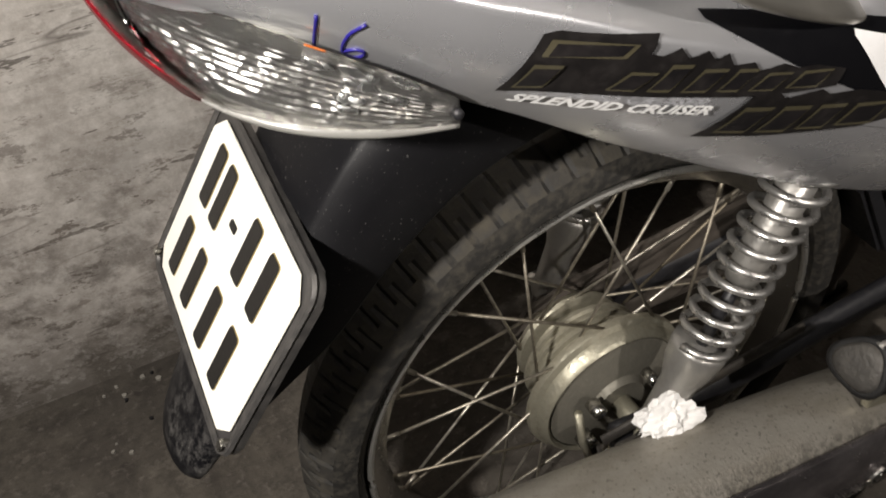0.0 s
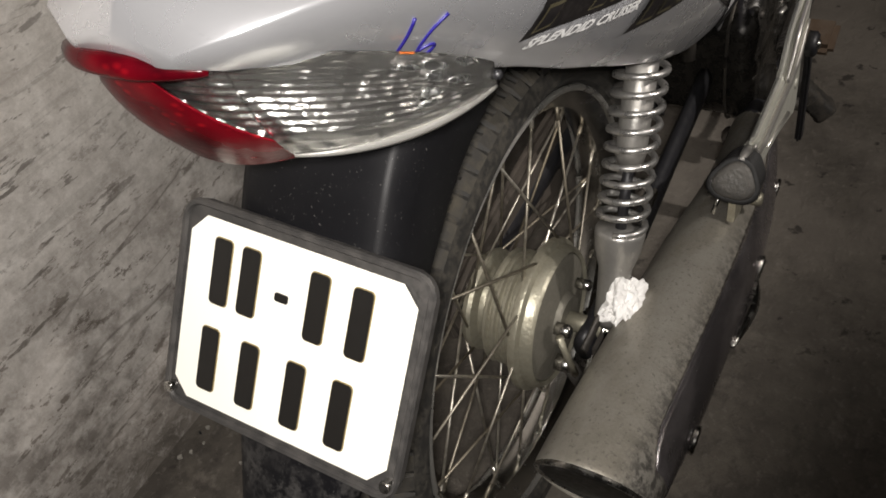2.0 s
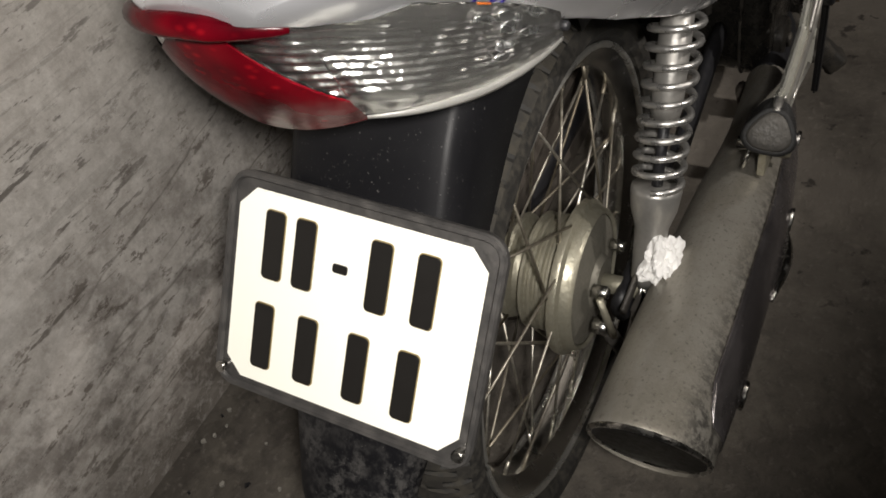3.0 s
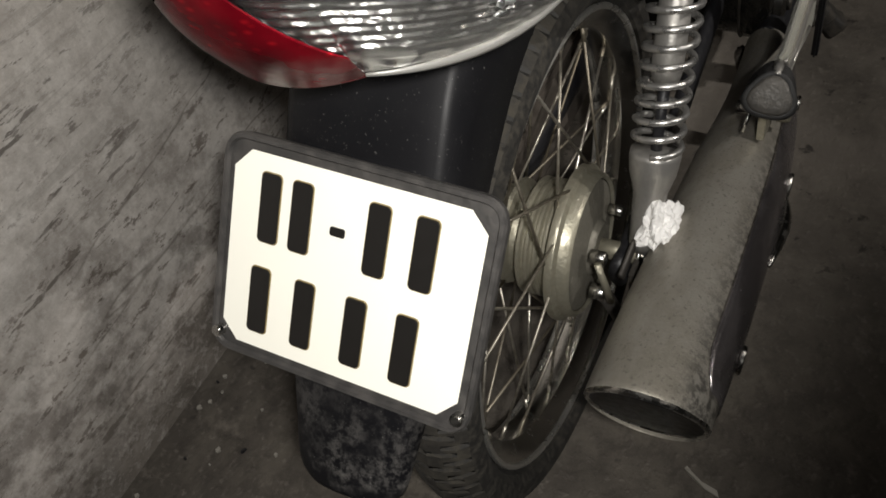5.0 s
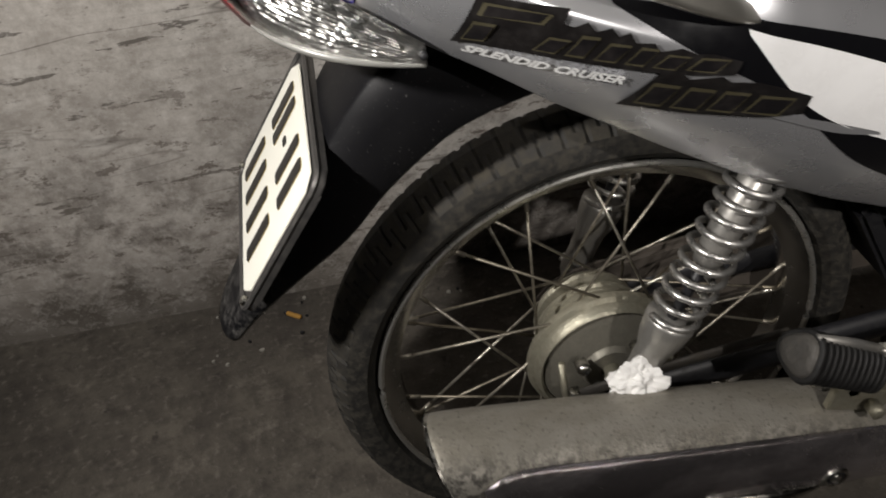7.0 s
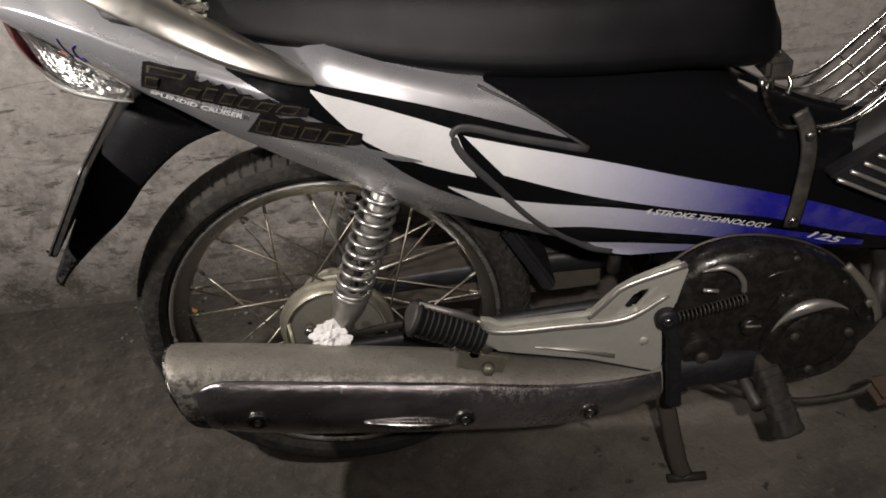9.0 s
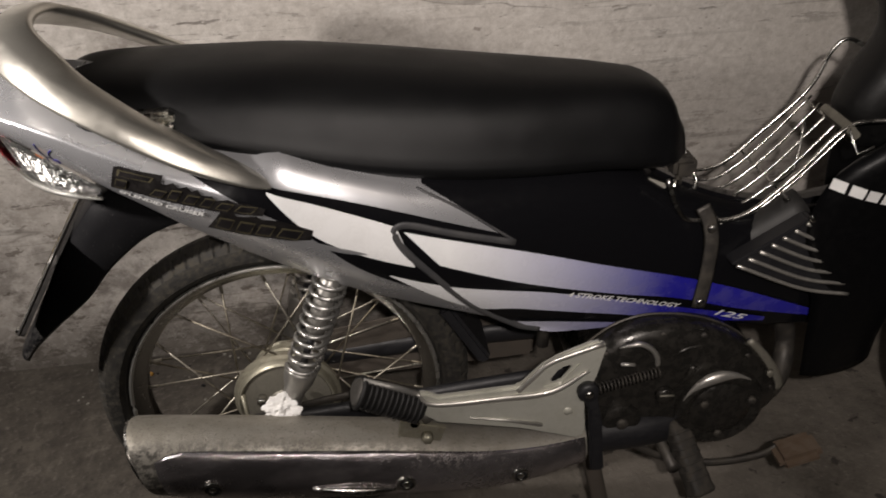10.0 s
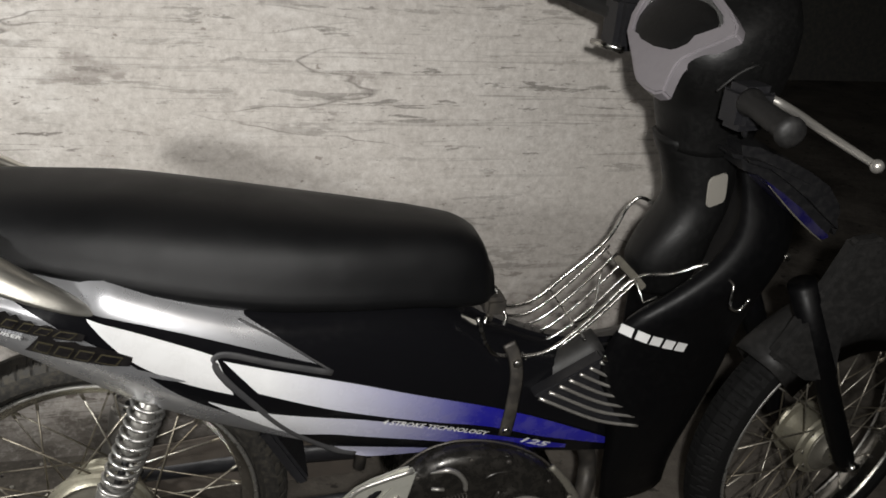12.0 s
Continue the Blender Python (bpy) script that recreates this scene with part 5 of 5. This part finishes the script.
INNER = curve_of([(0.640, 0.850, 0.93, 0.030), (0.68, 0.826, 0.94, 0.046), (0.70, 0.822, 0.95, 0.052), (0.74, 0.838, 0.955, 0.056), (0.78, 0.862, 0.965, 0.056), (0.81, 0.868, 0.97, 0.056), (0.86, 0.852, 0.97, 0.056), (0.905, 0.830, 0.965, 0.056)])
rings = []
for k in range(30):
    z = 0.64 + 0.265 * k / 29
    xr, xf, w = INNER(z)
    c = (xr + xf) / 2
    rings.append([Vector((c + (xf - xr) / 2 * math.cos(a), w * math.copysign(abs(math.sin(a)) ** 0.85, math.sin(a)), z)) for a in (2 * math.pi * j / 28 for j in range(28))])
part("inner_cover", smooth(loft(rings), 50), GREY_PLASTIC, bike, "dull dark grey inner leg shield cover")
part("tunnel_tube", sweep(glide([(0.62, -0.034, 0.487), (0.69, -0.038, 0.507), (0.78, -0.038, 0.557)], 12), [0.031] * 12, 16), GREY_PAINT, bike)


def on_shield(x, z, off=0.0):
    e = 0.004
    n = Vector((-(shield_y(x + e, z) - shield_y(x - e, z)) / (2 * e), 1, -(shield_y(x, z + e) - shield_y(x, z - e)) / (2 * e))).normalized()
    p = Vector((x, shield_y(x, z), z)) + n * off
    return Vector((p.x, -p.y, p.z))


def bmesh_round(place, w, h):
    """A thin label with rounded corners, set on the column."""
    pts = []
    for sx, sz, a0 in ((1, 1, 0), (-1, 1, 90), (-1, -1, 180), (1, -1, 270)):
        for k in range(5):
            a = radians(a0 + 22.5 * k)
            pts.append((sx * (w / 2 - 0.010) + 0.010 * math.cos(a), sz * (h / 2 - 0.010) + 0.010 * math.sin(a)))
    bm = plate_of(pts, -0.0015, 0.0015, 0.0005)
    bmesh.ops.transform(bm, matrix=Matrix.Translation(place) @ Matrix.Rotation(radians(18), 4, "Z") @ Matrix.Rotation(radians(-8), 4, "Y"), verts=bm.verts)
    return bm


# maker's name as plain light blocks, air fins, hook, stripe
for k in range(5):
    bm, vs = bmesh.new(), []
    for f in (k / 5, k / 5 + 0.155):
        x, z = 0.769 + 0.124 * f, 0.635 - 0.046 * f
        vs += [on_shield(x - 0.001, z - 0.0078, 0.0008), on_shield(x + 0.002, z + 0.0078, 0.0008)]
    bm.faces.new([bm.verts.new(v) for v in (vs[0], vs[2], vs[3], vs[1])])
    bmesh.ops.recalc_face_normals(bm, faces=bm.faces)
    bmesh.ops.solidify(bm, geom=bm.faces[:], thickness=0.0012)
    part("name_block", bm, WHITE_TEXT, legs)
fin_panel = part("fin_panel", plate_of([(0.652, 0.507), (0.760, 0.571), (0.775, 0.567), (0.852, 0.452), (0.842, 0.429), (0.760, 0.457)], -0.098, -0.070, 0.003), BLACK_DULL, legs, "air vent with pale curved fins")
for k in range(7):
    f = k / 6
    a, b = Vector((0.660 + 0.094 * f, 0, 0.506 + 0.060 * f)), Vector((0.842 - 0.060 * f, 0, 0.435 + 0.120 * f))
    m = a.lerp(b, 0.55) + Vector((0.004, 0, -0.012 * (1 - f * 0.6)))
    part("fin", sweep([Vector((p.x, -0.101, p.z)) for p in glide([a, m, b], 14)], 0.0030, 6, 0.8), BRIGHT_CAST, fin_panel)
part("fin_screw", disc((0.762, -0.099, 0.574), (0, -1, 0.1), 0.007, 0.006, 0.002, 10), CHROME, legs)
hk = on_shield(0.922, 0.722, 0.0)
part("bag_hook", sweep(glide([hk, hk + Vector((0.0, -0.012, -0.006)), hk + Vector((-0.002, -0.018, -0.034)), hk + Vector((0.012, -0.022, -0.040)), hk + Vector((0.024, -0.024, -0.020))], 18), 0.003, 6), CHROME, bike, "small wire bag hook")
part("badge_sticker", bmesh_round((0.909, -0.0705, 0.840), 0.040, 0.050), PAPER_DIRTY, bike, "worn pale rounded label")
part("shield_screw", disc(on_shield(1.060, 0.722, 0.0), (0.3, -1, 0), 0.008, 0.006, 0.002, 10), CHROME, legs)
nose = part("front_cowl", plate_of([(0.888, 0.928), (0.935, 0.922), (0.978, 0.906), (1.030, 0.884), (1.070, 0.860), (1.096, 0.830), (1.108, 0.802), (1.100, 0.762), (1.082, 0.784), (1.050, 0.808), (1.018, 0.833), (0.980, 0.858), (0.943, 0.880), (0.900, 0.892)], -0.128, 0.128, 0.016), NOSE_PAINT, bike, "dark grey front cowl with a blue flash")
part("blue_flash", plate_of([(0.943, 0.880), (0.980, 0.858), (1.018, 0.833), (1.050, 0.808), (1.082, 0.784), (1.070, 0.779), (1.042, 0.797), (1.012, 0.819), (0.982, 0.843), (0.957, 0.866)], -0.129, -0.060, 0.002), BLUE_PRINT, nose)
part("silver_line", sweep(glide([(0.953, -0.128, 0.870), (0.981, -0.129, 0.845), (1.012, -0.129, 0.819), (1.042, -0.129, 0.796), (1.070, -0.128, 0.777)], 20), [0.0005 + 0.0008 * math.sin(math.pi * k / 19) for k in range(20)], 6), ALU, nose)


# --- wire luggage rack ---
rack = part("luggage_rack", sweep(glide([(0.555, -0.072, 0.640), (0.575, -0.074, 0.590), (0.60, -0.074, 0.572), (0.672, -0.074, 0.574), (0.74, -0.074, 0.632), (0.800, -0.074, 0.697), (0.86, -0.078, 0.705), (0.905, -0.09, 0.725), (0.95, -0.10, 0.735)], 50), 0.0032, 8), CHROME, bike, "chromed wire luggage rack")
part("rack_wire", sweep(glide([(0.600, 0.10, 0.565), (0.70, 0.105, 0.560), (0.77, 0.105, 0.615), (0.835, 0.105, 0.680), (0.862, 0.105, 0.740), (0.885, 0.10, 0.757), (0.925, 0.085, 0.730), (0.93, 0.06, 0.715)], 50), 0.0032, 8), CHROME, rack)
for y in (-0.045, -0.015, 0.015, 0.045, 0.075):
    part("rack_wire", sweep(glide([(0.625, y, 0.560), (0.69, y, 0.556), (0.75, y, 0.600), (0.825, y, 0.682)], 24), 0.0022, 6), CHROME, rack)
for x, z in ((0.64, 0.556), (0.735, 0.585), (0.815, 0.672)):
    part("rack_cross", sweep([(x, -0.074, z + 0.006), (x + 0.008, 0.105, z - 0.002)], 0.0024, 6), CHROME, rack)
part("rack_clamp", block((0.012, 0.075, 0.028), (0.808, -0.040, 0.690), 0.002, Matrix.Rotation(radians(-42), 4, "Y")), DRUM, rack, "flat metal clamp plate")
part("rack_clamp", block((0.020, 0.09, 0.004), (0.625, -0.03, 0.566), 0.001), ALU, rack)
part("rack_hook", sweep(glide([(0.79, 0.02, 0.665), (0.775, 0.0, 0.60), (0.73, -0.02, 0.585)], 10), 0.002, 6), CHROME, rack)
part("rack_hook", sweep([(0.800, -0.075, 0.700), (0.815, -0.085, 0.660), (0.835, -0.09, 0.672)], 0.002, 6), CHROME, rack)
stay = part("rack_stay", sweep(glide([(0.607, -0.079, 0.597), (0.618, -0.085, 0.572), (0.622, -0.092, 0.537), (0.618, -0.096, 0.482), (0.612, -0.098, 0.437)], 18), 0.011, 8, 0.16, (1, 0, 0.2)), STEEL_DIRTY, bike, "flat dull steel rack stay")
part("stay_bolt", disc((0.620, -0.089, 0.566), (0, -1, 0), 0.007, 0.005, 0.0015, 8), CHROME, stay)
part("stay_bolt", disc((0.612, -0.100, 0.448), (0, -1, 0), 0.007, 0.005, 0.0015, 8), CHROME, stay)
part("seat_lock", block((0.035, 0.05, 0.03), (0.600, 0.0, 0.628), 0.006), STEEL_DIRTY, bike)
part("lock_tag", block((0.034, 0.004, 0.034), (0.545, -0.045, 0.612), 0.002, Matrix.Rotation(radians(25), 4, "Y")), PAPER_DIRTY, bike, "pale worn tag by the seat lock")
part("seat_catch", sweep([(0.584, -0.03, 0.617), (0.577, -0.03, 0.576)], 0.004, 6, 0.5), RIM, bike)
part("seat_lock_wire", sweep(glide([(0.585, 0.03, 0.66), (0.605, 0.02, 0.63), (0.598, -0.01, 0.60), (0.585, -0.03, 0.62)], 14), 0.003, 6), STEEL_DIRTY, bike)

# --- steering: column cowl, handlebar cover, grips, lever ---
STEER = 12.0
PIV = Matrix.Translation((0.930, 0.0, 0.0)) @ Matrix.Rotation(radians(STEER), 4, "Z")


def steered(bm):
    bmesh.ops.transform(bm, matrix=PIV, verts=bm.verts)
    return bm


COWL = curve_of([(0.890, -0.088, 0.045, 0.058), (0.93, -0.098, 0.050, 0.068), (0.968, -0.108, 0.060, 0.082), (1.005, -0.138, 0.062, 0.100), (1.045, -0.150, 0.060, 0.112), (1.085, -0.125, 0.055, 0.112), (1.12, -0.080, 0.045, 0.095), (1.14, -0.04, 0.03, 0.07)])
rings = []
for k in range(26):
    z = 0.89 + 0.25 * k / 25
    xr, xf, w = COWL(z)
    c = (xr + xf) / 2
    rings.append([Vector((c + (xf - xr) / 2 * math.copysign(abs(math.cos(a)) ** 0.75, math.cos(a)), w * math.copysign(abs(math.sin(a)) ** 0.75, math.sin(a)), z)) for a in (2 * math.pi * j / 32 for j in range(32))])
cowl = part("handlebar_cover", steered(smooth(loft(rings), 50)), GREY_PLASTIC, bike, "dark plastic handlebar cover turned to one side")
# instrument bezel on the rear face of the cover
DT = PIV @ Matrix.Translation((-0.138, -0.008, 1.052)) @ Matrix.Rotation(radians(35), 4, "Y") @ Matrix.Rotation(radians(90), 4, "Z") @ Matrix.Scale(0.84, 4)
outer = [(0.098, -0.006), (0.114, 0.022), (0.120, 0.055), (0.108, 0.092), (0.060, 0.112), (0.0, 0.114), (-0.045, 0.100), (-0.090, 0.080), (-0.122, 0.062), (-0.132, 0.045), (-0.110, 0.024), (-0.084, 0.002), (-0.066, -0.018), (-0.062, -0.034), (-0.068, -0.058), (-0.076, -0.080),
         (-0.058, -0.088), (-0.030, -0.086), (0.0, -0.078), (0.024, -0.062), (0.044, -0.046), (0.072, -0.026)]
inside = [(0.084, 0.002), (0.100, 0.030), (0.104, 0.058), (0.094, 0.082), (0.050, 0.098), (0.0, 0.099), (-0.036, 0.089), (-0.080, 0.070), (-0.094, 0.054), (-0.060, 0.030), (-0.020, 0.008), (0.006, -0.002), (0.045, -0.004)]


def dashed(bm):
    bmesh.ops.transform(bm, matrix=DT, verts=bm.verts)
    return bm


dash = part("instrument_bezel", dashed(plate_of(outer, -0.022, 0.006, 0.004, inside)), DASH, cowl, "silver-grey instrument bezel")
part("instrument_glass", dashed(plate_of(inside, -0.010, -0.004, 0.001)), GLASS_DIAL, dash, "dark glossy instrument cover")
part("dial", dashed(plate_of([(0.020 + 0.050 * math.cos(radians(a)), 0.050 + 0.036 * math.sin(radians(a))) for a in range(0, 360, 20)], -0.0125, -0.0105, 0.0005)), DIAL, dash)
part("dial_backing", dashed(plate_of(inside, -0.0185, -0.0150, 0.001)), BLACK_DULL, dash)
part("bezel_ridge", dashed(sweep(glide([(0.080, -0.012, -0.010), (0.040, -0.022, -0.012), (0.0, -0.026, -0.011), (-0.045, -0.022, 0.012), (-0.090, -0.012, 0.036), (-0.128, -0.002, 0.048)], 30), [0.003 + 0.005 * math.sin(math.pi * k / 29) for k in range(30)], 8)), DASH, dash)
part("bezel_snout", dashed(smooth(loft([[(x0 + (x1 - x0) * (0.5 + 0.5 * math.cos(a)), y - d * math.sin(a), z) for a in (math.pi * j / 12 for j in range(13))] + [(x0, y + 0.006, z), (x1, y + 0.006, z)][::1]
                                        for x0, x1, y, z, d in ((-0.052, 0.060, -0.018, -0.016, 0.010), (-0.060, 0.036, -0.020, -0.040, 0.012), (-0.066, 0.008, -0.018, -0.062, 0.012), (-0.070, -0.018, -0.012, -0.080, 0.008))]), 50)), DASH, dash)

# grips and bar
for sd in (-1, 1):
    inner_p, outer_p = Vector((-0.085, sd * 0.09, 1.010 if sd < 0 else 1.050)), Vector((-0.152, sd * (0.272 if sd < 0 else 0.258), 1.006 if sd < 0 else 1.082))
    way = (outer_p - inner_p).normalized()
    part("bar_end", steered(sweep([inner_p, outer_p], 0.011, 12)), STEEL_DIRTY, cowl)
    grip = part("grip", steered(sweep([outer_p - way * s for s in (0.118, 0.112, 0.10, 0.012, 0.004, 0.0, -0.006)], [0.019, 0.019, 0.0150, 0.0155, 0.0195, 0.0195, 0.013], 16)), PEG_RUBBER, cowl, "black rubber handlebar grip")
    part("switch_box", steered(block((0.060, 0.050, 0.060 if sd < 0 else 0.085), inner_p + way * 0.055 + Vector((0.008, 0, -0.012)), 0.010)), BLACK_DULL, cowl)
    if sd < 0:
        lever = glide([inner_p + way * 0.045 + Vector((0.045, 0, -0.004)), inner_p + way * 0.085 + Vector((0.072, 0, -0.012)), outer_p + way * -0.022 + Vector((0.086, 0, -0.018)), outer_p + way * 0.064 + Vector((0.108, 0, -0.026))], 20)
        lev = part("brake_lever", steered(sweep(lever, [0.007 - 0.0022 * k / 19 for k in range(20)], 10, 0.9)), BRIGHT_CAST, cowl, "bare metal brake lever")
        tip = PIV @ lever[-1]
        ball = bmesh.new()
        bmesh.ops.create_uvsphere(ball, u_segments=14, v_segments=10, radius=0.0085)
        bmesh.ops.translate(ball, verts=ball.verts, vec=tip)
        part("lever_ball", smooth(ball, 80), BRIGHT_CAST, lev)
        part("throttle_cable", steered(sweep(glide([inner_p + way * 0.06 + Vector((0.01, 0, -0.03)), inner_p + way * 0.05 + Vector((0.02, 0, -0.055)), inner_p + way * 0.02 + Vector((0.03, 0, -0.045))], 12), 0.004, 8)), BLACK_DULL, cowl)
    else:
        part("switch_lever", steered(sweep([inner_p + way * 0.03 + Vector((-0.015, 0, -0.045)), inner_p + way * 0.085 + Vector((-0.02, 0, -0.052))], [0.008, 0.005], 8)), CHROME, cowl)

part("cable_loop", sweep(glide([(0.835, -0.13, 1.008), (0.845, -0.14, 1.026), (0.858, -0.14, 1.036), (0.874, -0.14, 1.044), (0.890, -0.13, 1.044)], 24), 0.0017, 8), GREY_PAINT, cowl, "grey sheathed cable loop")

# --- front fork, mudguard and wheel ---
wheel("front_wheel", FRONT, STEER, False, "dull chromed wire-spoked front rim")
ft = Matrix.Rotation(radians(STEER), 3, "Z")
for sd in (-1, 1):
    a, b = FRONT + ft @ Vector((-0.005, sd * 0.085, 0.01)), Vector((1.02, 0, 0.80)) + ft @ Vector((0.0, sd * 0.075, 0))
    part("fork_leg", sweep([a.lerp(b, f) for f in (-0.04, 0, 0.05, 0.38, 0.40, 0.75)], [0.016, 0.019, 0.0205, 0.0205, 0.0235, 0.0235], 14), BLACK_FADED, bike, "dark front fork leg")
rings = []
for k in range(25):
    a = radians(42 + 92 * k / 24)
    ring = []
    for y, h in ((-1, -0.080), (-0.98, -0.015), (-0.8, 0.010), (-0.4, 0.020), (0.4, 0.020), (0.8, 0.010), (0.98, -0.015), (1, -0.080), (0.93, -0.015), (0.75, 0.004), (0, 0.012), (-0.75, 0.004), (-0.93, -0.015)):
        ring.append(spot_on(FRONT, ft, 0.300 + h, a, 0.052 * y))
    rings.append(ring)
part("front_mudguard", smooth(loft(rings), 50), GREY_PAINT, bike, "dark grey painted front mudguard")
part("fork_cover", plate_of([(1.074, 0.542), (1.114, 0.516), (1.152, 0.490), (1.205, 0.482), (1.211, 0.506), (1.202, 0.574), (1.213, 0.619), (1.262, 0.640), (1.262, 0.700), (1.224, 0.761), (1.168, 0.754), (1.142, 0.685), (1.095, 0.581)], -0.094, -0.062, 0.008), GREY_PAINT, bike, "dull grey plastic fork cover")

# ---- small loose things ----
def crumple(name, place, size, seed, label, category, material, stretch=(1, 1, 1)):
    rng = random.Random(seed)
    bm = bmesh.new()
    bmesh.ops.create_icosphere(bm, subdivisions=4, radius=1)
    shift = Vector((rng.random() * 50, rng.random() * 50, rng.random() * 50))
    for v in bm.verts:
        p = v.co.copy()
        k = 0.78 + 0.5 * noise.noise(p * 1.5 + shift) + 0.28 * abs(noise.noise(p * 3.6 + shift)) - 0.20 * abs(noise.noise(p * 7 - shift))
        v.co = Vector((p.x * stretch[0], p.y * stretch[1], p.z * stretch[2])) * k * size
    bmesh.ops.translate(bm, verts=bm.verts, vec=place)
    for f in bm.faces:
        f.smooth = False
    ob = part(name, bm, material, None)
    return tagged(ob, label, category)


crumple("tissue_wad", (-0.010, -0.108, 0.338), 0.026, 3, "crumpled white paper tissue stuck on the shock absorber bolt", "tissue", PAPER, (1.25, 0.8, 0.95))


def scrap(name, pts, label, material, z=0.0005):
    """A thin torn strip lying on the floor."""
    bm = bmesh.new()
    low = [bm.verts.new((x, y, z)) for x, y in pts]
    rng = random.Random(len(pts))
    high = [bm.verts.new((x, y, z + 0.0015 + 0.003 * rng.random())) for x, y in pts]
    bm.faces.new(low[::-1]), bm.faces.new(high)
    for i in range(len(pts)):
        j = (i + 1) % len(pts)
        bm.faces.new((low[i], low[j], high[j], high[i]))
    return tagged(part(name, bm, material, None), label, "litter")


scrap("paper_strip", [(-0.070, -0.160), (-0.076, -0.166), (-0.084, -0.180), (-0.090, -0.199), (-0.097, -0.203), (-0.092, -0.186), (-0.082, -0.168), (-0.074, -0.158)], "torn strip of grubby white paper on the floor", PAPER_DIRTY)
rng = random.Random(5)
for k in range(30):
    x, y = -0.50 + 0.42 * rng.random(), 0.48 - 0.16 * rng.random() ** 1.5
    s = 0.0018 + 0.0032 * rng.random()
    a0 = rng.random() * 6
    pts = [(x + s * (0.5 + 0.7 * rng.random()) * math.cos(a0 + a), y + s * (0.4 + 0.5 * rng.random()) * math.sin(a0 + a)) for a in (0, 1.2, 2.5, 3.7, 5.1)]
    tagged(scrap("debris_flake", pts, "small pale flake of debris by the wall foot" if k % 3 else "small dark chip of debris by the wall foot", PAPER_DIRTY if k % 3 else BLACK_DULL), group="debris flakes by the wall")

butt = thing("cigarette_butt", "flattened yellow-brown cigarette butt with a dark end on the floor", "cigarette butt")
butt_way = Vector((0.80, -0.60, 0)).normalized()
butt_mid = Vector((-0.364, 0.440, 0.0042))
part("filter", sweep([butt_mid + butt_way * s for s in (-0.012, -0.0105, 0.013, 0.0145)], [0.0034, 0.0041, 0.0041, 0.0034], 10), FILTER, butt)
part("burnt_end", sweep([butt_mid - butt_way * s for s in (0.0118, 0.0175)], [0.0038, 0.0028], 8), BLACK_DULL, butt, "burnt black end")
